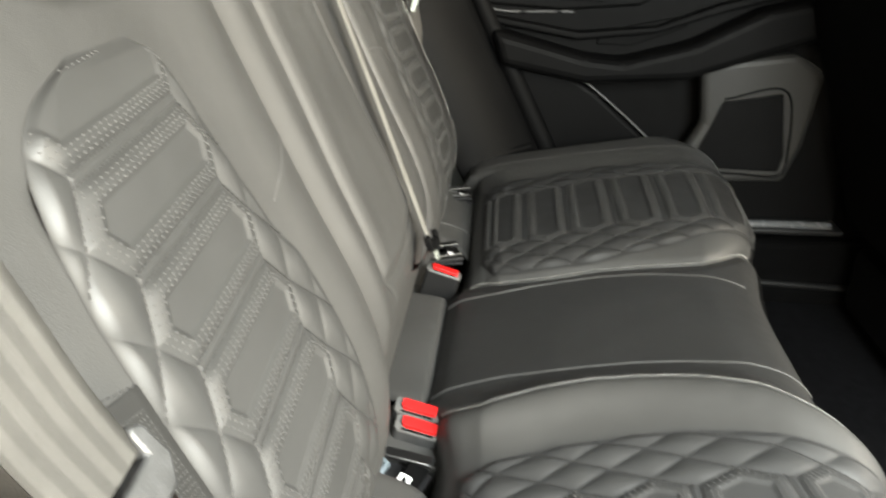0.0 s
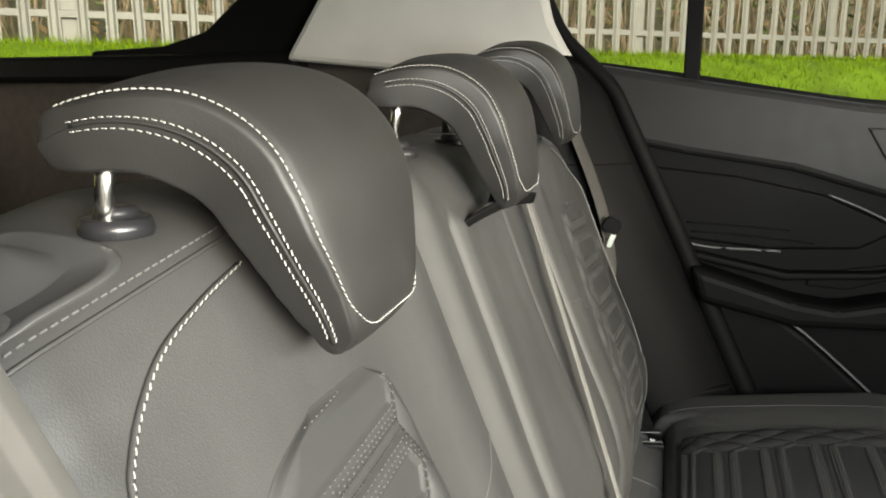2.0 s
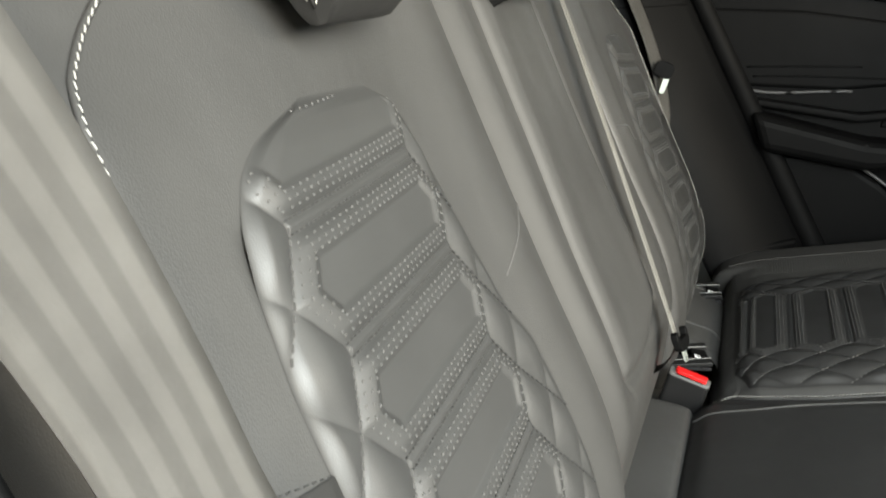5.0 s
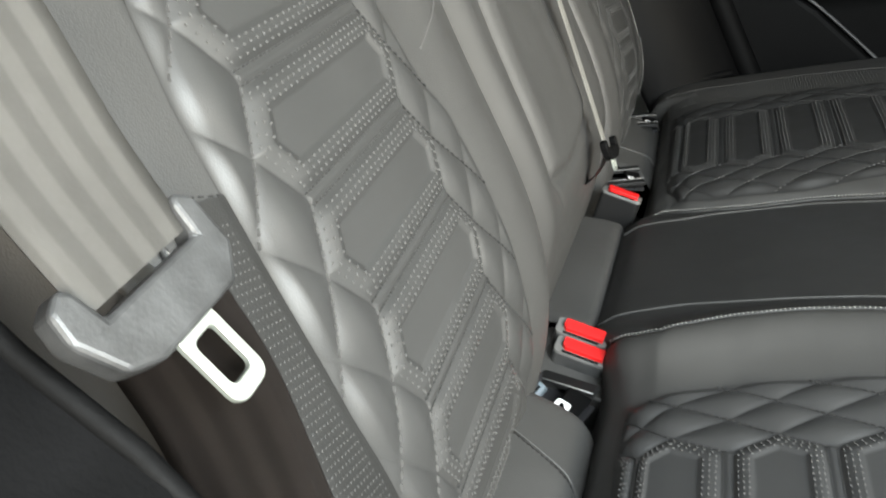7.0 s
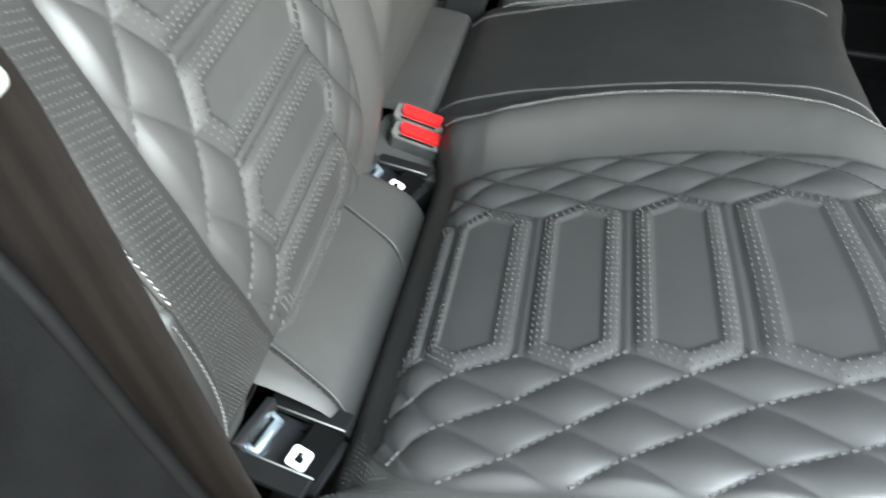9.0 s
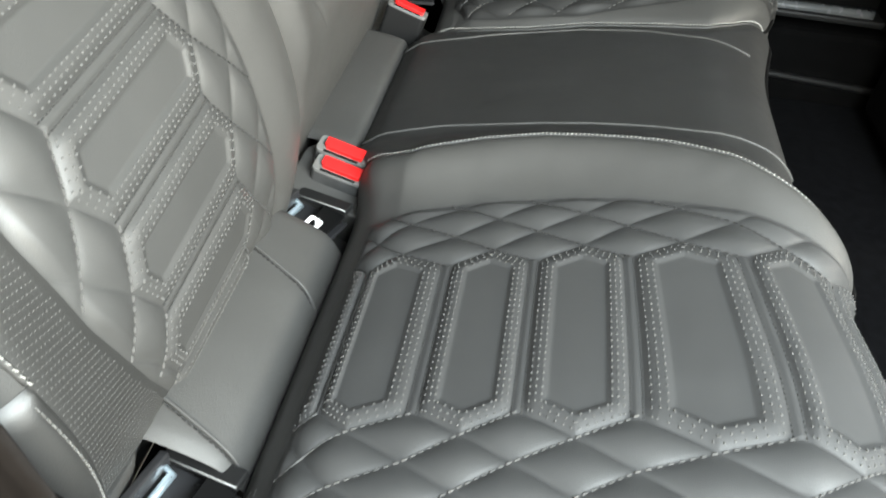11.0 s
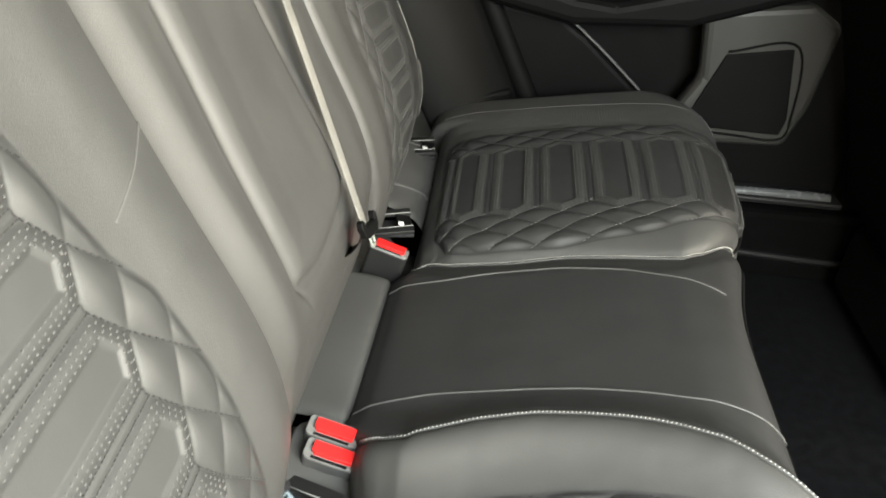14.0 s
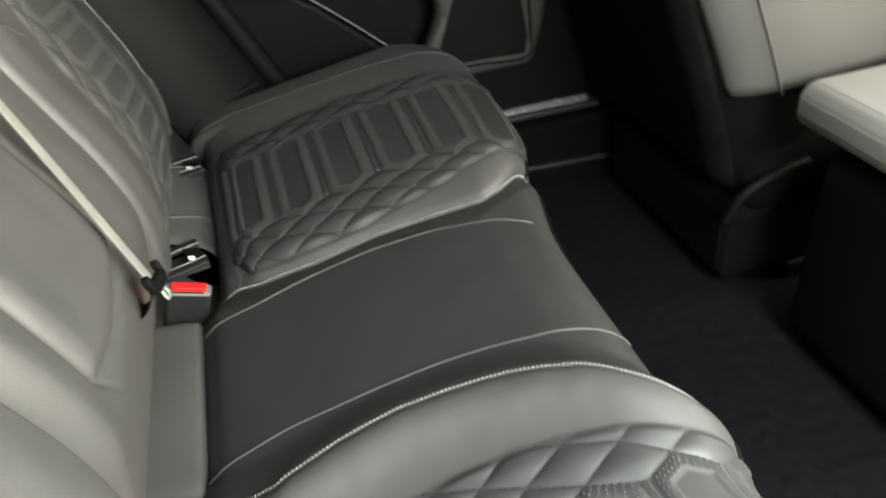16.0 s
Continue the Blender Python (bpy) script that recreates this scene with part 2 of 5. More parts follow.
def bevel_box(sx, sy, sz, r=0.003, seg=2, m=None):
    bm = bmesh.new()
    bmesh.ops.create_cube(bm, size=1)
    bmesh.ops.scale(bm, vec=(sx, sy, sz), verts=bm.verts)
    if r:
        bmesh.ops.bevel(bm, geom=bm.edges[:], offset=r, segments=seg, affect='EDGES', profile=0.5)
    if m is not None:
        bmesh.ops.transform(bm, matrix=m, verts=bm.verts)
    return bm

def prism(outline, depth, axis='y', r=0.0, seg=2):
    """A plate with the given outline, thickened along an axis, with rounded edges. Outline: pairs in the two other axes, in order."""
    bm = bmesh.new()
    put3 = {'x': lambda a, b: (0, a, b), 'y': lambda a, b: (a, 0, b), 'z': lambda a, b: (a, b, 0)}[axis]
    vs = [bm.verts.new(put3(a, b)) for a, b in outline]
    face = bm.faces.new(vs)
    ext = bmesh.ops.extrude_face_region(bm, geom=[face])
    vec = {'x': (depth, 0, 0), 'y': (0, depth, 0), 'z': (0, 0, depth)}[axis]
    bmesh.ops.translate(bm, vec=vec, verts=[g for g in ext["geom"] if isinstance(g, bmesh.types.BMVert)])
    bmesh.ops.recalc_face_normals(bm, faces=bm.faces)
    if r:
        bmesh.ops.bevel(bm, geom=bm.edges[:], offset=r, segments=seg, affect='EDGES', profile=0.5, clamp_overlap=True)
    return bm

def rounded(x0, z0, x1, z1, r, n=5):
    out = []
    for cx, cz, a0 in ((x1 - r, z1 - r, 0), (x0 + r, z1 - r, 90), (x0 + r, z0 + r, 180), (x1 - r, z0 + r, 270)):
        for k in range(n + 1):
            a = radians(a0 + 90 * k / n)
            out.append((cx + r * math.cos(a), cz + r * math.sin(a)))
    return out

def tube(pts, r, sides=8, caps=True):
    """Vertices and faces of a round bar along pts; r may vary."""
    p = np.asarray(pts, float)
    n = len(p)
    r = np.broadcast_to(np.asarray(r, float), (n,))
    t = np.gradient(p, axis=0)
    t /= np.linalg.norm(t, axis=1)[:, None] + 1e-12
    ref = np.array([0, 0, 1.0]) if abs(t[0][2]) < 0.9 else np.array([1.0, 0, 0])
    u = np.cross(t, ref)
    u /= np.linalg.norm(u, axis=1)[:, None] + 1e-12
    w = np.cross(t, u)
    a = np.arange(sides) * 2 * np.pi / sides
    v = p[:, None] + r[:, None, None] * (np.cos(a)[None, :, None] * u[:, None] + np.sin(a)[None, :, None] * w[:, None])
    v = v.reshape(-1, 3)
    f = []
    for i in range(n - 1):
        for k in range(sides):
            k2 = (k + 1) % sides
            f.append((i * sides + k, i * sides + k2, (i + 1) * sides + k2, (i + 1) * sides + k))
    if caps:
        f.append(tuple(range(sides))[::-1])
        f.append(tuple((n - 1) * sides + k for k in range(sides)))
    return v, f

def ribbon(pts, wide, width, thick=0.0013, across=9):
    """A strap along pts with the width direction given at each point."""
    p, wd = np.asarray(pts, float), np.asarray(wide, float)
    wd = wd / np.linalg.norm(wd, axis=1)[:, None]
    t = np.gradient(p, axis=0)
    t /= np.linalg.norm(t, axis=1)[:, None]
    nn = np.cross(wd, t)
    nn /= np.linalg.norm(nn, axis=1)[:, None]
    d = np.r_[0, np.cumsum(np.linalg.norm(np.diff(p, axis=0), axis=1))]
    loop = [(a, 0.5) for a in np.linspace(-1, 1, across)] + [(a, -0.5) for a in np.linspace(1, -1, across)]
    verts, uv = [], []
    for i in range(len(p)):
        for a, h in loop:
            edge = 0.55 if abs(a) > 0.97 else 1.0
            verts.append(p[i] + wd[i] * a * width / 2 + nn[i] * h * thick * edge)
            uv.append(((a + 1) / 2 * 5, d[i] * 8))
    k = len(loop)
    f = []
    for i in range(len(p) - 1):
        for j in range(k):
            f.append((i * k + j, i * k + (j + 1) % k, (i + 1) * k + (j + 1) % k, (i + 1) * k + j))
    return np.array(verts), f, np.array(uv)

BOX = np.array([(-1, -1, 0), (1, -1, 0), (1, 1, 0), (-1, 1, 0), (-.75, -.6, 1), (.75, -.6, 1), (.75, .6, 1), (-.75, .6, 1)], float)
BOXF = np.array([(0, 1, 5, 4), (1, 2, 6, 5), (2, 3, 7, 6), (3, 0, 4, 7), (4, 5, 6, 7)])

def stitches(P, T, N, length, width, height):
    """Verts and faces of small raised stitches at points P along T, standing on N."""
    P, T, N = (np.asarray(a, float) for a in (P, T, N))
    if len(P) == 0:
        return np.zeros((0, 3)), np.zeros((0, 4), int)
    T = T - N * np.sum(T * N, 1)[:, None]
    T /= np.linalg.norm(T, axis=1)[:, None] + 1e-12
    W = np.cross(N, T)
    v = P[:, None] + T[:, None] * BOX[None, :, :1] * length / 2 + W[:, None] * BOX[None, :, 1:2] * width / 2 + N[:, None] * (BOX[None, :, 2:] * height - 0.0004)
    f = (np.arange(len(P)) * 8)[:, None, None] + BOXF[None]
    return v.reshape(-1, 3), f.reshape(-1, 4)

def merge(list_vf):
    V, Fs, o = [], [], 0
    for v, f in list_vf:
        if len(v) == 0:
            continue
        V.append(np.asarray(v))
        Fs.extend([tuple(i + o for i in face) for face in f])
        o += len(v)
    return np.concatenate(V), Fs

# ---------------------------------------------------------------- seat surfaces
def soft_line(xs, ys, width=0.010):
    """A smooth function through about the given points."""
    g = np.linspace(xs[0] - .03, xs[-1] + .03, 500)
    h = np.interp(g, xs, ys)
    k = np.exp(-0.5 * ((np.arange(-40, 41) * (g[1] - g[0])) / (width / 2)) ** 2)
    h = np.convolve(np.pad(h, 40, mode='edge'), k / k.sum(), 'valid')
    return lambda s: np.interp(s, g, h)

def smooth01(t):
    t = np.clip(t, 0, 1)
    return t * t * (3 - 2 * t)

BACK_PROFILE = [(-.060, .45), (-.040, .51), (-.026, .56), (-.020, .61), (-.026, .66), (-.043, .715), (-.080, .80), (-.121, .90), (-.153, .98), (-.168, 1.015), (-.188, 1.037), (-.225, 1.045), (-.285, 1.043), (-.305, 1.02), (-.305, .90), (-.29, .75)]
BP, BL = spline(BACK_PROFILE, 500)
BS = np.linspace(0, BL, 500)
BT = np.gradient(BP, axis=0)
BT /= np.linalg.norm(BT, axis=1)[:, None]

def back_s(z):
    """Arc along the backrest's profile at height z of its front face."""
    k = int(np.argmax(BP[:, 1] > 1.03))
    return float(np.interp(z, BP[:k, 1], BS[:k]))

def back_pt(s, y, d):
    s, y, d = np.broadcast_arrays(np.asarray(s, float), np.asarray(y, float), np.asarray(d, float))
    x, z = np.interp(s, BS, BP[:, 0]), np.interp(s, BS, BP[:, 1])
    tx, tz = np.interp(s, BS, BT[:, 0]), np.interp(s, BS, BT[:, 1])
    return np.stack([x + tz * d, y, z - tx * d], -1)

CUSHION_PROFILE = [(-.012, .45), (-.006, .49), (.002, .516), (.016, .534), (.05, .548), (.20, .574), (.30, .590), (.345, .595), (.383, .585), (.404, .555), (.408, .49), (.395, .42), (.36, .385), (.30, .38)]
CP, CL = spline(CUSHION_PROFILE, 400)
CS = np.linspace(0, CL, 400)
CT = np.gradient(CP, axis=0)
CT /= np.linalg.norm(CT, axis=1)[:, None]

def cushion_s(x):
    k = int(np.argmax(CP[:, 0]))
    return float(np.interp(x, CP[:k, 0], CS[:k]))

def piping_y(x, side):
    """The piped line between the middle pad and an outer seat."""
    x = np.clip(x, 0.0, 0.40)
    if side < 0:
        return -np.interp(x, [.0, .03, .062, .09, .125, .155, .178, .215, .25, .275, .30, .33, .368, .393, .42], [.150, .162, .164, .157, .1465, .1415, .139, .1405, .1445, .149, .156, .168, .197, .220, .243])
    return np.interp(x, [.0, .03, .07, .138, .205, .27, .33, .355, .38, .402], [.140, .150, .141, .140, .1485, .145, .140, .155, .182, .206])

def cushion_rise(s, y):
    """How far the outer seats stand above the middle pad."""
    x = np.interp(s, CS, CP[:, 0])
    e = np.zeros(np.broadcast(s, y).shape)
    for side in (-1, 1):
        b = side * (y - piping_y(x, side))
        if side < 0:
            top = 0.016 * smooth01((b + 0.055) / 0.058) - 0.013 * smooth01((b - 0.012) / 0.072)
            crest = 0.008 * np.exp(-((b - 0.017) / 0.022) ** 2)
            out = np.abs(y) - 0.527
        else:
            top = -0.012 * smooth01((b + 0.05) / 0.05) + 0.020 * (1 - np.exp(-np.maximum(b, 0) / 0.03)) + 0.016 * smooth01((b - 0.03) / 0.35)
            crest = 0.0
            out = np.abs(y) - 0.585
        side_roll = -0.02 * smooth01(out / 0.05) - 0.9 * np.maximum(out - 0.03, 0) ** 1.3
        e = e + top + crest * (b > -0.06) + np.where(b > 0, side_roll, 0) - 0.003 * np.exp(-(b / 0.005) ** 2)
    return e * smooth01((s - 0.05) / 0.05)

# how far the front edge stands forward, along its length
FRONT_Y = np.linspace(-.62, .67, 200)
FRONT_X = soft_line([-.62, -.50, -.38, -.32, -.25, -.20, .02, .08, .14, .20, .30, .67], [-.020, -.008, -.002, -.010, -.020, -.014, -.012, -.006, .008, .022, .028, .028], 0.05)(FRONT_Y)

def cushion_pt(s, y, d=0.0):
    s, y, d = np.broadcast_arrays(np.asarray(s, float), np.asarray(y, float), np.asarray(d, float))
    x, z = np.interp(s, CS, CP[:, 0]), np.interp(s, CS, CP[:, 1])
    tx, tz = np.interp(s, CS, CT[:, 0]), np.interp(s, CS, CT[:, 1])
    e = cushion_rise(s, y) + d
    fwd = np.interp(y, FRONT_Y, FRONT_X) * smooth01((x - 0.20) / 0.15) - 0.05 * smooth01((np.abs(y) - np.where(y > 0, 0.53, 0.50)) / 0.12) * smooth01((x - 0.20) / 0.15)
    back = 0.027 * smooth01((np.abs(y) - 0.125) / 0.04) * (1 - 0.85 * smooth01((np.abs(y) - 0.505) / 0.015)) * (1 - smooth01((x - 0.015) / 0.075))
    return np.stack([x - tz * e + fwd + back, y, z + tx * e], -1)

def surface_normal(fn, s, y, d=0.0, flip=1):
    h = 0.0008
    a, b = fn(s + h, y, d) - fn(s - h, y, d), fn(s, y + h, d) - fn(s, y - h, d)
    n = np.cross(a, b) * flip
    return n / (np.linalg.norm(n, axis=-1)[..., None] + 1e-12)

class Quilt:
    """Stitched padding: a row of long hexagons with diamonds on either side. The rows of hexagons follow one another along s and lie across y.
    rows: the arcs of the channels between hexagons; mid, spread: the row's middle and its widening along s; skew: how far the channels slant."""
    def __init__(self, fn, rows, mid, half, point, s_lo, s_hi, lo, hi, flip, lift=0.0, hx=0.0036, dx=0.0042, spread=None, skew=0.0, out=1.0, dip=0.0018):
        r = np.asarray(rows, float)
        if r[0] > r[-1]:
            r = r[::-1]
        d0, d1 = r[1] - r[0], r[-1] - r[-2]
        self.ss = np.r_[r[0] - d0 * np.arange(8, 0, -1), r, r[-1] + d1 * np.arange(1, 9)]
        self.cs = np.arange(len(self.ss)).astype(float)
        self.p = float(np.mean(np.diff(r)))
        self.fn, self.mid, self.hp, self.A = fn, mid, half, point
        self.spread = spread or (lambda s, sg: 1.0 + 0 * s)
        self.skew, self.out, self.dip = skew, out, dip
        self.ht = half + point
        self.s_lo, self.s_hi, self.lo, self.hi, self.flip, self.lift, self.hx, self.dx = s_lo, s_hi, lo, hi, flip, lift, hx, dx
        self.g = 0.0031
        self.slant = math.hypot(1.0, 2 * point / self.p)

    def cell(self, s, y):
        """Row number, distance from the middle line and side."""
        v = y - self.mid(s)
        sg = np.where(v < 0, -1.0, 1.0)
        Y = np.abs(v) / self.spread(s, sg)
        Y = np.where(Y > self.ht, self.ht + (Y - self.ht) / self.out, Y)
        return np.interp(s - self.skew * sg * Y, self.ss, self.cs), Y, sg

    def place(self, c, v):
        """Arc and y of a row number and a signed distance from the middle line."""
        c, v = np.broadcast_arrays(np.asarray(c, float), np.asarray(v, float))
        sg, Y = np.where(v < 0, -1.0, 1.0), np.abs(v)
        s = np.interp(c, self.cs, self.ss) + self.skew * v
        Yo = np.where(Y > self.ht, self.ht + (Y - self.ht) * self.out, Y)
        return s, self.mid(s) + sg * Yo * self.spread(s, sg)

    def edge(self, s, y):
        return np.minimum(np.minimum(y - self.lo(s), self.hi(s) - y), np.minimum(s - self.s_lo, self.s_hi - s))

    def height(self, s, y):
        c, Y, _ = self.cell(s, y)
        e = np.abs(c - np.round(c))
        row, end = e * self.p - self.g, (self.hp + 2 * self.A * e - Y) / self.slant
        f, h = (Y - self.ht) / (2 * self.A), c - 0.5
        pillow = (np.abs(np.sin(np.pi * (f + h)) * np.sin(np.pi * (f - h))) + 1e-9) ** 0.62
        d = np.minimum(row, end)
        rim_pad = (1 - (1 - np.clip(row / 0.0080, 0, 1)) ** 2) * (1 - (1 - np.clip(end / 0.0125, 0, 1)) ** 2)
        pad = self.hx * rim_pad - self.dip * smooth01((d - 0.0100) / 0.0050)
        strip = 0.0012 * np.sqrt(np.clip(-row / self.g, 0, 1))
        puff = np.where(end > 0, np.where(row > 0, pad, strip), self.dx * pillow)
        rim = smooth01(self.edge(s, y) / 0.010)
        wide = smooth01(self.edge(s, y) / 0.022)
        return self.lift - 0.0009 * (1 - rim) + 0.002 * wide + puff * rim

    def pt(self, s, y, d=0.0):
        return self.fn(s, y, self.height(s, y) + d)

    def mesh(self, name, mat, ns, ny):
        s = np.linspace(self.s_lo, self.s_hi, ns)[:, None]
        a = np.linspace(0, 1, ny)[None]
        y = self.lo(s) * (1 - a) + self.hi(s) * a
        v = self.pt(np.broadcast_to(s, y.shape), y).reshape(-1, 3)
        f = grid_faces(ns, ny)
        if self.flip < 0:
            f = f[:, ::-1]
        return mesh_np(name, v, f, mat)

    def lay(self, c, v, tc, tv, length, width, height, proud=0.0006):
        """Stitches at cells c, v that run along tc, tv."""
        c, v = np.broadcast_arrays(np.asarray(c, float), np.asarray(v, float))
        s, y = self.place(c, v)
        keep = self.edge(s, y) > 0.0025
        if not keep.any():
            return np.zeros((0, 3)), np.zeros((0, 4), int)
        s, y, c, v = s[keep], y[keep], c[keep], v[keep]
        s2, y2 = self.place(c + tc * 0.01, v + tv * 0.01)
        P = self.pt(s, y)
        T = self.fn(s2, y2, self.height(s, y)) - P
        N = surface_normal(lambda a, b, d: self.fn(a, b, self.lift), s, y, 0.0, self.flip)
        return stitches(P + N * proud, T, N, length, width, height)

    def span(self):
        return int(np.interp(self.s_lo, self.ss, self.cs)) - 1, int(np.interp(self.s_hi, self.ss, self.cs)) + 2

    def thread(self, step=0.0050, length=0.0034, width=0.0010):
        """Stitches on the two families of the diamonds' lines, and on the hexagons' long sides."""
        fams, rows = {-1: [], 1: []}, []
        L = math.hypot(self.p, 2 * self.A)
        k0, k1 = self.span()
        c = np.arange(k0, k1, step / L)
        for sg in (-1, 1):
            for fam in (-1, 1):
                for m in range(k0 - 9, k1 + 10):
                    Y = self.ht + 2 * self.A * (m - fam * (c - 0.5))
                    e = np.abs(c - np.round(c))
                    ok = (Y < 0.2) & (Y > self.hp + 2 * self.A * e - 0.0006)
                    if ok.any():
                        fams[-fam * sg].append(self.lay(c[ok], sg * Y[ok], 1.0, -fam * sg * 2 * self.A, length, width, 0.0011))
        v = np.arange(-self.hp, self.hp, step * 0.62)
        for k in range(k0, k1 + 1):
            for sg in (-1, 1):
                rows.append(self.lay(k + sg * self.g / self.p, v, 0.0, 1.0, length * 0.62, width * 0.8, 0.0008))
        return merge(fams[1]), merge(fams[-1]), merge(rows)

    def dots(self, step=0.0049, levels=(0.0036, 0.0072, 0.0108), size=0.0011):
        """Three rows of holes inside each hexagon's outline."""
        out = []
        k0, k1 = self.span()
        for i, d in enumerate(levels):
            e0 = (d + self.g) / self.p
            top = self.hp + 2 * self.A * e0 - d * self.slant
            v = np.arange(-top + (i % 2) * step / 2, top, step)
            n_end = max(int((0.5 - e0) * self.p * self.slant / step), 2)
            e = e0 + (0.5 - e0) * (np.arange(n_end) + 0.5 + 0.4 * (i % 2)) / n_end
            for k in range(k0, k1 + 1):
                for sg in (-1, 1):
                    out.append(self.lay(k + sg * e0, v, 0.0, 1.0, size * 1.3, size, 0.0005, 0.0005))
                    for side in (-1, 1):
                        out.append(self.lay(k + sg * e, side * (self.hp + 2 * self.A * e - d * self.slant), 0.0, 1.0, size * 1.3, size, 0.0005, 0.0005))
        return merge(out)

def quilted_insert(q, parent, ns, ny, label="", mat=None):
    pad = put("quilted_panel", q.mesh("quilted_panel", mat or LEATHER_PAD, ns, ny), parent, label)
    one, two, rows = q.thread()
    # one thread in two tones: groove light and shade put into the colour
    tagged(put("diamond_stitching", mesh_np("diamond_stitching", *one, SEAM_THREAD, smooth=False), pad, "lit grey tone of the thread in slanting lines"), kind="stuff")
    tagged(put("diamond_stitching", mesh_np("diamond_stitching", *two, DARK_SHADED_THREAD, smooth=False), pad, "the same thread in a shaded tone, crossing them in a lattice"), kind="stuff")
    tagged(put("row_stitching", mesh_np("row_stitching", *rows, DARK_SHADED_THREAD, smooth=False), pad), kind="stuff")
    tagged(put("perforation", mesh_np("perforation", *q.dots(), PERF, smooth=False), pad, "rows of pale perforation dots"), kind="stuff")
    return pad

FAINT_PERF = shade("faint_perforation", (0.042, 0.0415, 0.040), 0.8, var=0.1, scale=100)
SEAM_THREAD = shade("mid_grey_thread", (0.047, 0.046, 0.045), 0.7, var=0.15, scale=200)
DARK_SHADED_THREAD = shade("charcoal_shaded_thread", (0.0096, 0.0096, 0.0096), 0.7, var=0.15, scale=200)

def path_stitches(fn, s, y, step, length, width, flip, height=0.0012, turn=0.0, d=0.0):
    """Stitches laid at even steps along a path over a seat surface."""
    P = fn(s, y, d)
    arc = np.r_[0, np.cumsum(np.linalg.norm(np.diff(P, axis=0), axis=1))]
    n = max(int(arc[-1] / step), 2)
    at = np.linspace(0, arc[-1], n)
    s2, y2 = np.interp(at, arc, s), np.interp(at, arc, y)
    P2 = fn(s2, y2, d)
    T = np.gradient(P2, axis=0)
    N = surface_normal(fn, s2, y2, d, flip)
    if turn:
        T = T / np.linalg.norm(T, axis=1)[:, None]
        W = np.cross(N, T)
        T = T * math.cos(turn) + W * math.sin(turn)
    return stitches(P2, T, N, length, width, height)

def path_tube(fn, s, y, r, d=0.0, sides=6):
    return tube(fn(s, y, d), r, sides)

# ---------------------------------------------------------------- seat backs
def shell(fn, s, ys, drop, back=-0.11):
    """A seat back's padded shell: the front over columns ys, with walls turned back at both ends."""
    s = np.asarray(s)[:, None]
    cols_y = np.r_[ys[0], ys[0], ys, ys[-1], ys[-1]]
    pre = np.array([back, back * 0.4])
    m = drop(s, np.broadcast_to(ys[None], (len(s), len(ys))))
    m = np.concatenate([np.broadcast_to(pre, (len(s), 2)), m, np.broadcast_to(pre[::-1], (len(s), 2))], 1)
    y = np.broadcast_to(cols_y[None], m.shape)
    v = fn(np.broadcast_to(s, m.shape), y, m).reshape(-1, 3)
    return v, grid_faces(len(s), len(cols_y))[:, ::-1]

def roll(y, lo, hi, r_lo, r_hi):
    """Rounded edges of a padded shell."""
    a = np.clip((lo + r_lo - y) / r_lo, 0, 1)
    b = np.clip((y - hi + r_hi) / r_hi, 0, 1)
    return -r_lo * (1 - np.sqrt(1 - a * a * 0.98)) - r_hi * (1 - np.sqrt(1 - b * b * 0.98))

S_TOP = back_s(1.025)
S_ALL = np.unique(np.r_[np.linspace(0.0, S_TOP, 150), np.linspace(S_TOP, BL, 60)])

SPLIT = {-1: 0.191, 1: 0.168}
def outer_drop(mirror, recess=1.0):
    y0 = SPLIT[mirror]
    def drop(s, y):
        y = y * mirror
        lim = smooth01((back_s(0.99) - s) / 0.06)
        bol = 0.002 * np.exp(-((y - 0.512) / 0.030) ** 2) * lim * smooth01((s - back_s(0.56)) / 0.08)
        seat = -0.010 * recess * smooth01((y - 0.297) / 0.012) * smooth01((0.470 - y) / 0.012) * smooth01((back_s(0.905) - s) / 0.03)
        inner = 0.008 * np.exp(-((y - y0 - 0.042) / 0.034) ** 2)
        return roll(y, y0, 0.548, 0.010, 0.042) + bol + seat + inner
    return drop

# arc and side of the piped line round the shoulder
ZIP = [(.600, .400), (.596, .432), (.588, .464), (.572, .485), (.552, .5005), (.541, .506), (.522, .511), (.499, .5125), (.478, .5135), (.42, .515), (.36, .5165), (.30, .5180), (.27, .5185), (.25, .517), (.226, .5145)]

def outer_pt(s, y, d):
    """The outer seat's surface, with the shoulder falling towards its outer end."""
    P = back_pt(s, y, d)
    P[..., 2] -= 0.19 * np.maximum(np.abs(P[..., 1]) - 0.39, 0) * smooth01((P[..., 2] - 0.93) / 0.09)
    return P

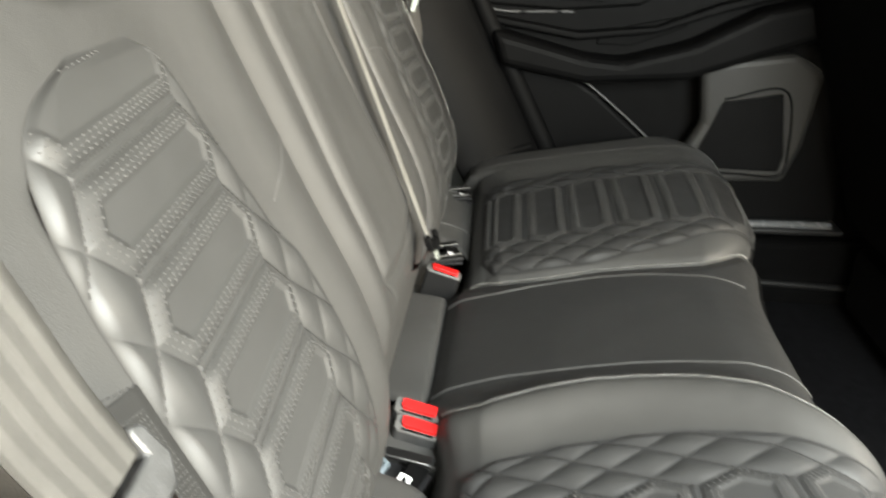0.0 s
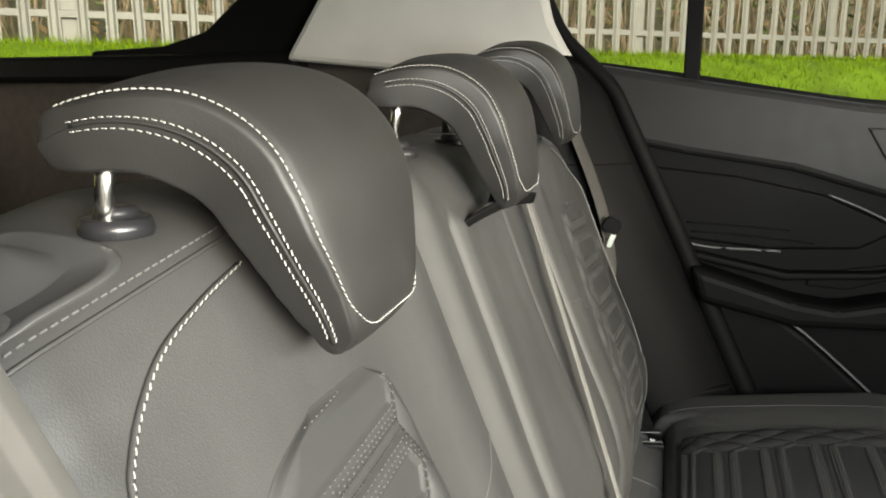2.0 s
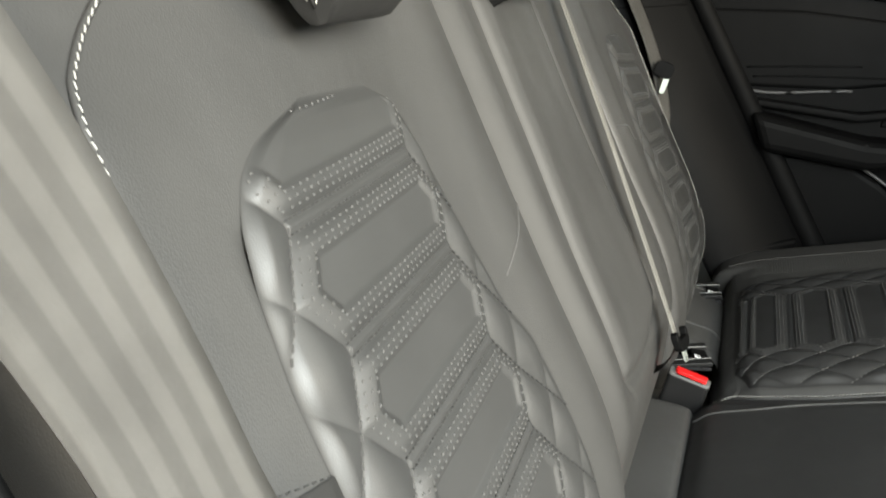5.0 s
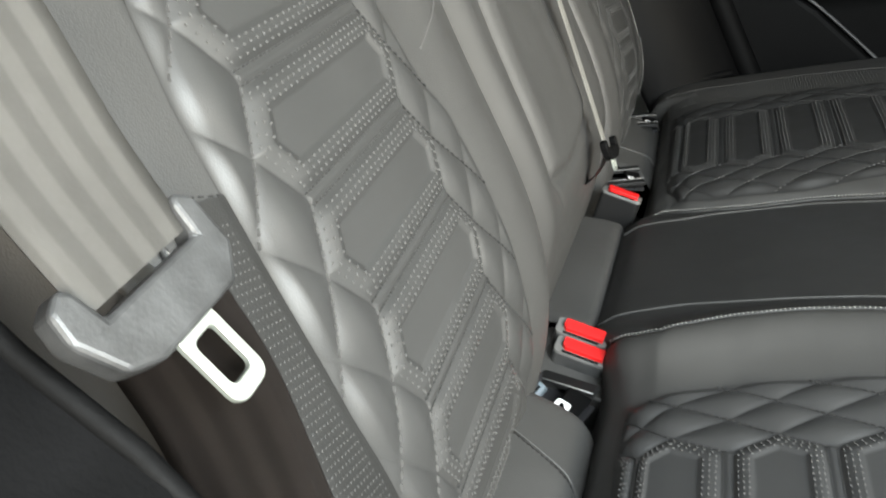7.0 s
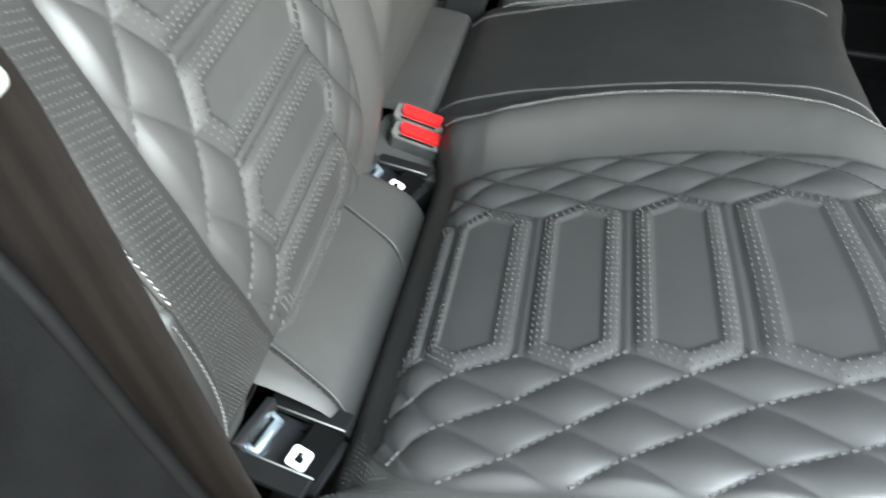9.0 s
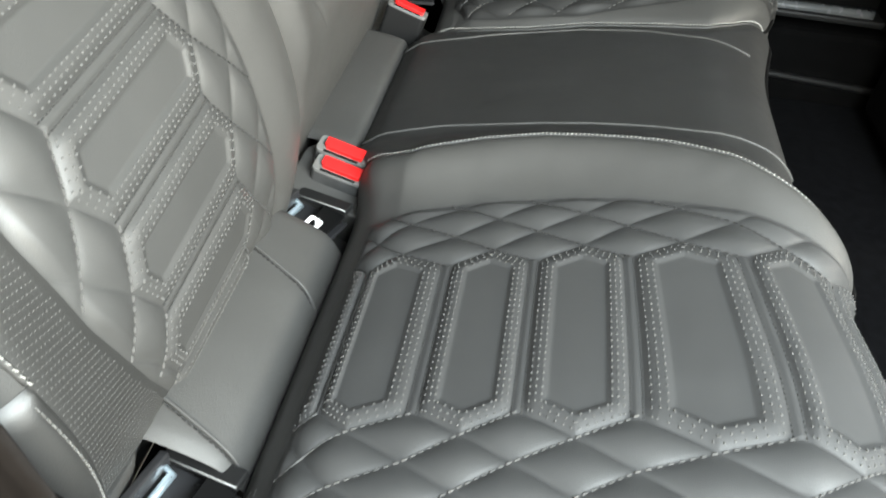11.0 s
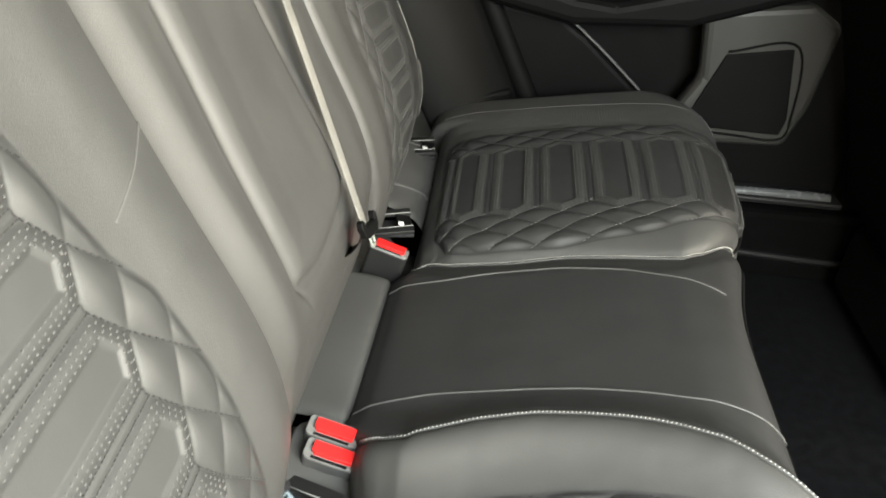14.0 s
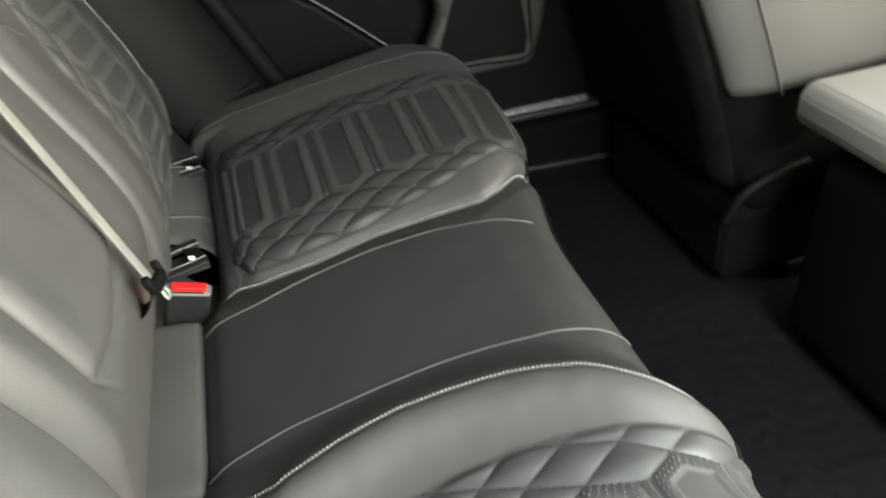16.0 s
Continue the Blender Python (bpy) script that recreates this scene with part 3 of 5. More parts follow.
def outer_back(mirror, parent, label):
    y0 = SPLIT[mirror]
    yy = np.r_[np.linspace(y0, y0 + .022, 12), np.linspace(y0 + .027, .50, 60), np.linspace(.505, .548, 16)]
    ys = np.sort(yy * mirror)
    drop = outer_drop(mirror)
    v, f = shell(outer_pt, S_ALL, ys, drop)
    put("padding", mesh_np("padding", v, f, LEATHER), parent, label)
    plain = outer_drop(mirror, 0.0)
    fn = lambda s, y, d=0.0: outer_pt(s, y, plain(np.asarray(s, float), np.asarray(y, float)) + d)
    top = back_s(0.941)
    y_out = soft_line([.10, .15, .18, .215, .27, .32, .365, .41, .45, .475, .4925, .505, .513, top], [.425, .452, .464, .475, .4810, .4800, .4785, .4775, .471, .463, .4514, .4335, .408, .385], 0.008)
    y_in = soft_line([.12, .148, .20, .25, .29, .34, .37, .433, .474, .500, .510, top], [.262, .261, .264, .263, .264, .266, .279, .290, .297, .303, .310, .335], 0.010)
    lo, hi = ((lambda s: -y_out(s)), (lambda s: -y_in(s))) if mirror < 0 else (y_in, y_out)
    q = Quilt(fn, .3575 + .0571 * np.arange(-4, 4), lambda s: -.3765 * -mirror + 0 * s, 0.0560, 0.0170, back_s(0.545), top, lo, hi, -1, lift=0.0012, dx=0.0034,
              spread=lambda s, sg: np.where(sg * mirror > 0, 1 + 0.95 * (s - .30), 1.0), skew=0.088 * -mirror, out=1.30)
    quilted_insert(q, parent, 420, 200)
    # piped line with pale whip stitches, from the headrest round the shoulder
    zz, _ = spline(ZIP, 120)
    zs, zy = zz[:, 0], zz[:, 1] * mirror
    pipe = put("piping", mesh_np("piping", *path_tube(fn, zs, zy, 0.0017, 0.0006), LEATHER), parent)
    put("piping_stitching", mesh_np("piping_stitching", *path_stitches(fn, zs, zy, 0.0044, 0.0032, 0.0007, -1, 0.0009, turn=0.25, d=0.0022), THREAD, smooth=False), pipe, "pale whip stitching over the piping")
    # seam under the top
    sy = np.linspace(.30, .545, 60) * mirror
    sz = np.full(60, 0.615)
    seam = put("top_seam", mesh_np("top_seam", *path_tube(fn, sz, sy, 0.0012), LEATHER), parent)
    put("seam_stitching", mesh_np("seam_stitching", *path_stitches(fn, sz + 0.006, sy, 0.0050, 0.0034, 0.0008, -1), DARK_THREAD, smooth=False), seam)
    # slanting seam between bolster and middle
    q1, _ = spline([(.845, y0 + .004), (.836, .217), (.825, .241), (.814, .264)], 30)
    put("slant_seam", mesh_np("slant_seam", *path_tube(fn, np.array([back_s(z) for z in q1[:, 0]]), q1[:, 1] * mirror, 0.0008), SEAM_THREAD), parent)
    # perforated bolster below
    sp, up = np.meshgrid(np.linspace(back_s(.56), back_s(.812), 60), np.linspace(0, 1, 24), indexing='ij')
    yp = (y_out(sp) - .001 + (.5165 - y_out(sp)) * up)
    sp = sp + 0.25 * (yp - .5) * smooth01((sp - back_s(.70)) / .15)
    put("bolster_panel", mesh_np("bolster_panel", fn(sp, yp * mirror, 0.0008 + 0.0006 * np.minimum(1, 8 * up)).reshape(-1, 3), grid_faces(60, 24)[:, ::-mirror], SIDE_LEATHER), parent, "darker perforated leather on the outer bolster")
    ss, yy2 = np.meshgrid(np.arange(back_s(.57), back_s(.805), 0.0038), np.arange(.4300, .5465, 0.0026), indexing='ij')
    ss = ss + 0.25 * (yy2 - .5)
    ok = (yy2 > y_out(ss) + .004) & (yy2 < .5145)
    P = fn(ss[ok], yy2[ok] * mirror, 0.0018)
    N = surface_normal(fn, ss[ok], yy2[ok] * mirror, 0.0, -1)
    T = np.tile([0, 1.0, 0], (len(P), 1))
    put("bolster_perforation", mesh_np("bolster_perforation", *stitches(P, T, N, 0.0010, 0.0007, 0.0002), FAINT_PERF, smooth=False), parent, "fine rows of perforation dots")
    ss, yy2 = np.meshgrid(np.arange(back_s(.60), back_s(.835), 0.0050), np.arange(y0 + .016, .262, 0.0046), indexing='ij')
    ok = ss < back_s(.838) - (yy2 - .200) * 0.46
    P, N = fn(ss[ok], yy2[ok] * mirror, 0.0), surface_normal(fn, ss[ok], yy2[ok] * mirror, 0.0, -1)
    tagged(put("inner_perforation", mesh_np("inner_perforation", *stitches(P, np.tile([0, 1.0, 0], (len(P), 1)), N, 0.0009, 0.0007, 0.0002), FAINT_PERF, smooth=False), parent, "very fine perforation dots"), kind="stuff")
    ys3 = np.linspace(.479, .5155, 40) * mirror
    s3 = back_s(.808) + np.linspace(0, .013, 40)
    put("bolster_seam", mesh_np("bolster_seam", *path_stitches(fn, s3, ys3, 0.0042, 0.0030, 0.0009, -1), DARK_SHADED_THREAD, smooth=False), parent)
    # folded leather tab at the foot of the bolster
    st, yt = np.meshgrid(np.linspace(back_s(.575), back_s(.668), 30), np.linspace(0, 1, 24), indexing='ij')
    up = np.clip((st - st[0, 0]) / (st[-1, 0] - st[0, 0]), 0, 1)
    yt2 = (.506 + .008 * up + yt * (.542 - .506)) * mirror
    edge = np.minimum(np.minimum(yt, 1.0) * 4, (1 - up) * 8)
    hh = 0.0005 + 0.0055 * np.sqrt(np.clip(edge, 0, 1))
    tab = put("leather_tab", mesh_np("leather_tab", fn(st, yt2, hh).reshape(-1, 3), grid_faces(30, 24)[:, ::-1 if mirror > 0 else 1], SIDE_LEATHER), parent, "folded leather tab with stitched edge")
    sl = np.linspace(back_s(.578), back_s(.660), 40)
    put("tab_stitching", mesh_np("tab_stitching", *path_stitches(fn, sl, (.512 + .008 * np.linspace(0, 1, 40)) * mirror, 0.0040, 0.0028, 0.0008, -1, d=0.0056), DARK_THREAD, smooth=False), tab)
    return fn

def lever_set(mirror, parent, fn):
    """Release lever lying in a shallow plate on top of the seat back."""
    s0, y0, hs, hy = S_TOP + 0.050, 0.502, 0.036, 0.053
    a = np.linspace(0, 2 * np.pi, 64, endpoint=False)
    ca, sa = np.sign(np.cos(a)) * np.abs(np.cos(a)) ** 0.32, np.sign(np.sin(a)) * np.abs(np.sin(a)) ** 0.32
    rings = [fn(s0 + hs * k * ca, (y0 + hy * k * sa) * mirror, h) for k, h in ((1.0, -0.001), (0.99, 0.0016), (0.965, 0.0022), (0.90, 0.0022), (0.88, 0.0012), (0.4, 0.0012), (0.02, 0.0012))]
    V = np.stack(rings)
    f = grid_faces(len(rings), 64).tolist() + [[i * 64 + 63, i * 64, (i + 1) * 64, (i + 1) * 64 + 63] for i in range(len(rings) - 1)]
    plate = put("release_plate", mesh_np("release_plate", V.reshape(-1, 3), f, PLATE), parent, "dark grained plastic release plate")
    u, v = np.meshgrid(np.linspace(-1, 1, 34), np.linspace(-1, 1, 26), indexing='ij')
    hump = 0.0008 + 0.0075 * smooth01((1 - np.abs(u)) / 0.55) * smooth01((1 - v) / 0.35) * smooth01((1 + v) / 1.5)
    P = fn(s0 - 0.004 + 0.021 * v + 0.008 * u * u, (y0 - 0.002 + 0.037 * u) * mirror, hump)
    put("release_lever", mesh_np("release_lever", P.reshape(-1, 3), grid_faces(34, 26)[:, ::mirror], PLATE), plate, "low curved pull lever")

PLATE = shade("grey_black_plate", (0.0352, 0.0352, 0.03564), 0.42, var=0.12, scale=12, bump=0.08, bump_scale=1300, spec=0.6)
near_back = thing("folding_rear_seat", "black leather rear seat back with quilted hexagon panel and pale piping", "seat back", group="rear seat backs")
near_fn = outer_back(-1, near_back, "plain black leather padding")
lever_set(-1, near_back, near_fn)

wide_back = thing("folding_rear_seat", "black leather wide rear seat back with folding middle armrest", "seat back", group="rear seat backs")
far_fn = outer_back(1, wide_back, "plain black leather padding")
lever_set(1, wide_back, far_fn)

def mid_drop(s, y):
    """Middle padding with the armrest flap, a low cushion with rolled edges set in a groove."""
    left, right = -.1195 + .012 * smooth01((s - .27) / .20), .060 - .012 * smooth01((s - .27) / .20)
    r = 0.007
    a = np.maximum(left - y, y - right) + r
    below = .220 + 2.1 * (y + .045) ** 2 - s + r
    dist = np.hypot(np.maximum(a, 0), np.maximum(below, 0)) + np.minimum(np.maximum(a, below), 0) - r
    lim = smooth01((back_s(1.0) - s) / 0.02)
    inside = np.maximum(-dist, 0)
    flap = (0.0042 * smooth01(inside / 0.020) - 0.002 * smooth01((inside - .018) / .035)) * lim
    groove = -0.0042 * np.exp(-(dist / 0.0055) ** 2) * lim
    # short crease running down from the corner of the flap
    u = np.clip((.232 - s) / .045, 0, 1)
    crease = -0.0016 * np.exp(-((y + .119 - .028 * u) / 0.0028) ** 2) * smooth01((.236 - s) / .006) * (1 - smooth01((.215 - s) / .03))
    ridge = 0.003 * np.exp(-((y + .148) / 0.016) ** 2) * smooth01((s - back_s(.58)) / .12) + 0.004 * np.exp(-((y - .120) / 0.028) ** 2) * smooth01((s - back_s(.58)) / .12)
    return roll(y, -.189, .166, 0.006, 0.010) - 0.0095 * smooth01((-.152 - y) / .034) + groove + flap + crease + ridge - 0.008 * smooth01((back_s(.66) - s) / .06)
ym = np.linspace(-.189, .1645, 230)
v, f = shell(back_pt, S_ALL, ym, mid_drop)
put("middle_padding", mesh_np("middle_padding", v, f, LEATHER), wide_back, "plain leather middle with armrest flap")
# pull strap of the armrest flap, under the middle headrest
loop_c = [(-.154, -.088, .980), (-.137, -.062, .991), (-.120, -.036, .998), (-.107, -.012, .998), (-.111, .006, .996), (-.13, .008, .995), (-.152, .0, .995)]
pts, _ = spline(loop_c, 60)
rv, rf, ruv = ribbon(pts, np.tile([0.25, 0.1, 1.0], (60, 1)), 0.010, 0.003)
put("pull_strap", mesh_np("pull_strap", rv, rf, RUBBER), wide_back, "black pull strap loop")
# ---------------------------------------------------------------- headrests
def headrest(at, label):
    """Swept-over head restraint. Local origin under its middle, on the seat back."""
    ob = thing("headrest", label, "headrest", at, group="rear headrests")
    ob.rotation_euler = (radians(3), 0, 0)
    outer = [(.080, -.070), (.090, -.057), (.088, -.024), (.080, .020), (.062, .048), (.032, .064), (-.006, .065), (-.026, .058), (-.036, .044)]
    inner = [(-.035, .024), (-.020, .020), (.006, .018), (.030, .002), (.044, -.023), (.057, -.053), (.067, -.071)]
    loop, L = spline(outer + inner + [outer[0]], 96)
    loop = loop[:-1]
    n = len(loop)
    # the line half way between front and back, to which the ends close
    io, ii = np.array(outer), np.array(inner)
    mid, _ = spline([((a[0] + b[0]) / 2, (a[1] + b[1]) / 2) for a, b in zip(spline(io, 9)[0], spline(ii[::-1], 9)[0])], 60)
    near_i = np.array([np.argmin(np.linalg.norm(mid - p, axis=1)) for p in loop])
    core = mid[near_i]
    k = near_i / 59.0
    w = 0.041 + 0.025 * smooth01(k / 0.45) + 0.020 * smooth01((k - 0.45) / 0.55)
    w = w * (1 - 0.20 * np.clip(1 - k / 0.15, 0, 1) ** 2)
    # columns across: flat face, small round edge, then the side closing to the core
    half_t, half_c = [], []
    for q in np.linspace(0, 0.74, 9):
        half_t.append(q); half_c.append(1.0)
    for q in np.linspace(0, 1, 11)[1:]:
        half_t.append(0.74 + 0.23 * math.sin(q * math.pi / 2)); half_c.append(1 - 0.18 * (1 - math.cos(q * math.pi / 2)))
    for q in np.linspace(0, 1, 8)[1:]:
        half_t.append(0.97 + 0.03 * math.sin(q * math.pi / 2)); half_c.append(0.82 * (1 - q) + 0.004)
    cols = [(-a, c) for a, c in zip(half_t[::-1], half_c[::-1])][:-1] + list(zip(half_t, half_c))
    V = np.zeros((n, len(cols), 3))
    out = (loop - core) / (np.linalg.norm(loop - core, axis=1)[:, None] + 1e-9)
    # the face is crowned across, most at the top
    Lo = spline(io, 2)[1] / L * n
    crown = np.where(np.arange(n) <= Lo, 0.003 + 0.007 * smooth01((k - 0.15) / 0.5), 0.0) * smooth01((Lo - np.arange(n)) / 6)
    for j, (t, sc) in enumerate(cols):
        prof = core + (loop - core) * sc - crown[:, None] * out * t * t * (1 if sc > 0.8 else sc / 0.8) - out * 0.0011 * math.exp(-((abs(t) - 0.91) / 0.02) ** 2)
        V[:, j, 0], V[:, j, 1], V[:, j, 2] = prof[:, 0], t * w, prof[:, 1]
    f = grid_faces(n, len(cols), close_u=True)
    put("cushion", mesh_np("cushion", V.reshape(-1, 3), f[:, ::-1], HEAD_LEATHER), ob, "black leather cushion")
    def on(sg, lev, u):
        """Point and normal on the outer face (lev: share of the width) or, for lev over 1, on the side (lev - 2: from core to face)."""
        i = np.clip(u * Lo, 0, n - 1.001)
        i0 = i.astype(int)
        fr = (i - i0)[:, None]
        lp = loop[i0] * (1 - fr) + loop[i0 + 1] * fr
        cr = core[i0] * (1 - fr) + core[i0 + 1] * fr
        ww = w[i0] * (1 - fr[:, 0]) + w[i0 + 1] * fr[:, 0]
        cw = (crown[i0] * (1 - fr[:, 0]) + crown[i0 + 1] * fr[:, 0])[:, None]
        o = (lp - cr) / (np.linalg.norm(lp - cr, axis=1)[:, None] + 1e-9)
        zero = np.zeros(len(u))
        if lev <= 1:
            a = math.asin(min(max(lev - 0.74, 0) / 0.23, 1))
            lp = cr + (lp - cr) * (1 - 0.18 * (1 - math.cos(a))) - o * cw * lev * lev
            return np.stack([lp[:, 0], sg * lev * ww, lp[:, 1]], 1), np.stack([o[:, 0], zero + sg * math.sin(a) * 0.6, o[:, 1]], 1)
        p = cr + (lp - cr) * (lev - 2) - o * cw * max(lev - 2, 0) / 0.84
        yy = (0.97 + 0.03 * math.sin((1 - min(abs(lev - 2) / 0.84, 1)) * math.pi / 2)) * ww
        return np.stack([p[:, 0], sg * yy, p[:, 1]], 1), np.stack([zero, zero + sg, zero], 1)
    def run(P, N, step=0.0038):
        arc = np.r_[0, np.cumsum(np.linalg.norm(np.diff(P, axis=0), axis=1))]
        a = np.arange(0, arc[-1], step)
        Pi = np.stack([np.interp(a, arc, P[:, q]) for q in range(3)], 1)
        Ni = np.stack([np.interp(a, arc, N[:, q]) for q in range(3)], 1)
        Ni /= np.linalg.norm(Ni, axis=1)[:, None]
        return stitches(Pi + Ni * 0.0007, np.gradient(Pi, axis=0), Ni, 0.0027, 0.0005, 0.0006)
    rows = []
    u = np.linspace(0.97, 0.14, 150)
    A, An = on(-1, 0.915, u)
    B, Bn = on(1, 0.97, u[::-1])
    foot = [np.stack([on(1, 0.0001, np.array([uu]))[0][0][0] + 0 * tt, tt * w[0], on(1, 0.0001, np.array([uu]))[0][0][2] + 0 * tt], 1) for uu, tt in ((0.07, np.linspace(-.80, .93, 30)),)][0]
    top_p, top_n = np.concatenate([A, foot, B]), np.concatenate([An, np.tile(An[-1], (30, 1)), Bn])
    arc = np.r_[0, np.cumsum(np.linalg.norm(np.diff(top_p, axis=0), axis=1))]
    even = np.linspace(0, arc[-1], 500)
    top_p, top_n = (np.stack([np.interp(even, arc, q[:, c]) for c in range(3)], 1) for q in (top_p, top_n))
    # the row turns the lower corners in a curve
    pad_p = np.concatenate([np.repeat(top_p[:1], 9, 0), top_p, np.repeat(top_p[-1:], 9, 0)])
    top_p = np.stack([np.convolve(pad_p[:, c], np.ones(19) / 19, 'valid') for c in range(3)], 1)
    rows.append(run(top_p, top_n))
    grooves = []
    for sg in (-1, 1):
        for lev in (2.24, 1.90):
            rows.append(run(*on(sg, lev, np.linspace(0.92, 0.05, 160))))
        g, gn = on(sg, 2.07, np.linspace(0.90, 0.04, 60))
        grooves.append(tube(g + gn * 0.0002, 0.0010, 6))
    put("stitching", mesh_np("stitching", *merge(rows), THREAD, smooth=False), ob, "three rows of pale stitches")
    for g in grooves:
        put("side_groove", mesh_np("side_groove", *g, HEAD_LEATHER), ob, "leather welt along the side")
    for sy in (-.072, .072):
        v, f = tube([(-.012, sy, .03), (-.016, sy, .012), (-.019, sy, -.015)], 0.0045, 12)
        put("post", mesh_np("post", v, f, CHROME), ob, "polished steel post")
    return ob

H_AT = (-.193, .361, 1.045)
headrest((H_AT[0], -H_AT[1] - .004, 1.045), "black leather headrest with pale stitching, leaning over the seat back")
headrest((H_AT[0] - .002, -.023, 1.066), "black leather middle headrest with pale stitching, slightly raised")
headrest((H_AT[0] - .016, .335, 1.100), "black leather headrest with pale stitching, raised on its posts")
def headrest_guides():
    for yc, parent in ((-.358, near_back), (-.018, wide_back), (.340, wide_back)):
        for sy in (-.072, .072):
            bm = bmesh.new()
            bmesh.ops.create_cone(bm, cap_ends=True, segments=40, radius1=0.0175, radius2=0.0140, depth=0.013)
            bmesh.ops.bevel(bm, geom=[e for e in bm.edges if e.verts[0].co.z > 0 and e.verts[1].co.z > 0], offset=0.005, segments=4, affect='EDGES', clamp_overlap=True)
            o = part("headrest_guide", bm, GLOSS_BLACK, parent, smooth=True)
            o.location = (H_AT[0] - .018, yc + sy, 1.0465 - 0.19 * max(abs(yc + sy) - 0.39, 0))
headrest_guides()

# ---------------------------------------------------------------- seat cushion
bench = thing("rear_bench", "black leather rear bench cushion with quilted outer seats", "seat cushion")
ys = np.linspace(-.615, .665, 340)
ss = np.linspace(0, CL, 190)[:, None]
v = cushion_pt(np.broadcast_to(ss, (190, 340)), np.broadcast_to(ys[None], (190, 340))).reshape(-1, 3)
# the middle pad, between the piped lines, takes the darker seat tone
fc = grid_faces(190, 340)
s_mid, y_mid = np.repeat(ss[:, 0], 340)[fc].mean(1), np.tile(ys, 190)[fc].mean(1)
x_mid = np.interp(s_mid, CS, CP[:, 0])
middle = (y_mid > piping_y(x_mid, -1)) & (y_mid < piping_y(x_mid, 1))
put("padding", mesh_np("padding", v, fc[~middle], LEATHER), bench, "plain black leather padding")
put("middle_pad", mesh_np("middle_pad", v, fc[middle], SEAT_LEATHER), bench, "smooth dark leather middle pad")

NEAR_IN_LINE = soft_line([.05, .07, .082, .096, .115, .14, .166, .19, .214, .254, .28, .33, .376, .42, .444, .47, .50, .56], [.262, .256, .247, .2405, .2370, .2345, .2285, .2225, .2165, .2115, .2085, .2090, .2150, .226, .237, .249, .262, .280], 0.012)
def near_in(s):
    return -NEAR_IN_LINE(s)
NEAR_OUT_LINE = soft_line([.05, .062, .0823, .0844, .0915, .11, .134, .176, .231, .35, .45, .50, .56], [.300, .346, .438, .4555, .4814, .495, .504, .510, .507, .507, .500, .485, .465], 0.012)
def near_out(s):
    return -NEAR_OUT_LINE(s)
FAR_IN_LINE = soft_line([.05, .085, .10, .13, .18, .28, .377, .45, .50, .56], [.30, .22, .185, .155, .150, .157, .176, .212, .24, .26], 0.012)
def far_in(s):
    return FAR_IN_LINE(s)
FAR_OUT_LINE = soft_line([.05, .085, .10, .135, .18, .27, .34, .39, .44, .47, .52, .56], [.34, .400, .425, .434, .442, .453, .457, .455, .449, .438, .40, .38], 0.012)
def far_out(s):
    return FAR_OUT_LINE(s)

S_Q0, S_Q1 = cushion_s(.024), cushion_s(.395) + 0.035
q_near = Quilt(cushion_pt, (.060, .127, .199, .2585, .3255, .4125, .4686), lambda s: np.interp(s, [.127, .199, .2585, .3245, .404], [-.3637, -.359, -.351, -.346, -.347]), 0.0615, 0.0145, S_Q0, S_Q1, near_out, near_in, 1, lift=0.0015, dx=0.0040,
               spread=lambda s, sg: np.interp(s, [.127, .199, .2585, .3245, .404], [1.0, 1.03, 1.05, 1.09, 1.15]), out=1.19)
quilted_insert(q_near, bench, 360, 240, mat=LIT_SEAT_LEATHER)
q_far = Quilt(cushion_pt, (.062, .125, .190, .2535, .318, .373, .428), lambda s: np.interp(s, [.11, .19, .2535, .318, .373], [.298, .2985, .309, .320, .318]), 0.0785, 0.0160, S_Q0, S_Q1, far_in, far_out, 1, lift=0.0015, out=1.10)
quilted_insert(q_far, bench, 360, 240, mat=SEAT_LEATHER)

def along(x0, x1, fy, n=120):
    s = np.linspace(cushion_s(x0), cushion_s(x1) if x1 < .40 else cushion_s(.402) + (x1 - .40), n)
    x = np.interp(s, CS, CP[:, 0])
    return s, fy(x)

for side in (-1, 1):
    s, y = along(.014, .415, lambda x: piping_y(x, side))
    pipe = put("piping", mesh_np("piping", *path_tube(cushion_pt, s, y, 0.0019, 0.0012), LEATHER), bench)
    put("piping_stitching", mesh_np("piping_stitching", *path_stitches(cushion_pt, s, y - (0.0035 if side > 0 else 0), 0.0034, 0.0025, 0.0011 if side < 0 else 0.0017, 1, 0.0009, turn=1.3, d=0.0026 if side < 0 else 0.0046), THREAD, smooth=False), pipe, "pale whip stitching over the piping")
    sk, yk = ((.04, .1365, .16, .24, .30, .36, .423, .49), (.118, .101, .0957, .092, .0915, .098, .110, .125)) if side < 0 else ((.04, .09, .151, .215, .28, .35, .42, .46), (.083, .084, .089, .105, .108, .099, .0765, .062))
    s = np.linspace(cushion_s(.010), sk[-1], 120)
    y = side * soft_line(sk, yk, 0.02)(s)
    # lighter leather on the welt paints the crease's highlight against the pad
    put("welt_seam", mesh_np("welt_seam", *path_tube(cushion_pt, s, y, 0.0012, 0.0006), LEATHER), bench)
# piping along the front edge
y = np.linspace(-.60, .60, 160)
s = np.full(160, cushion_s(.405) - 0.004)
put("front_piping", mesh_np("front_piping", *path_tube(cushion_pt, s, y, 0.0024, 0.001), RUBBER), bench)
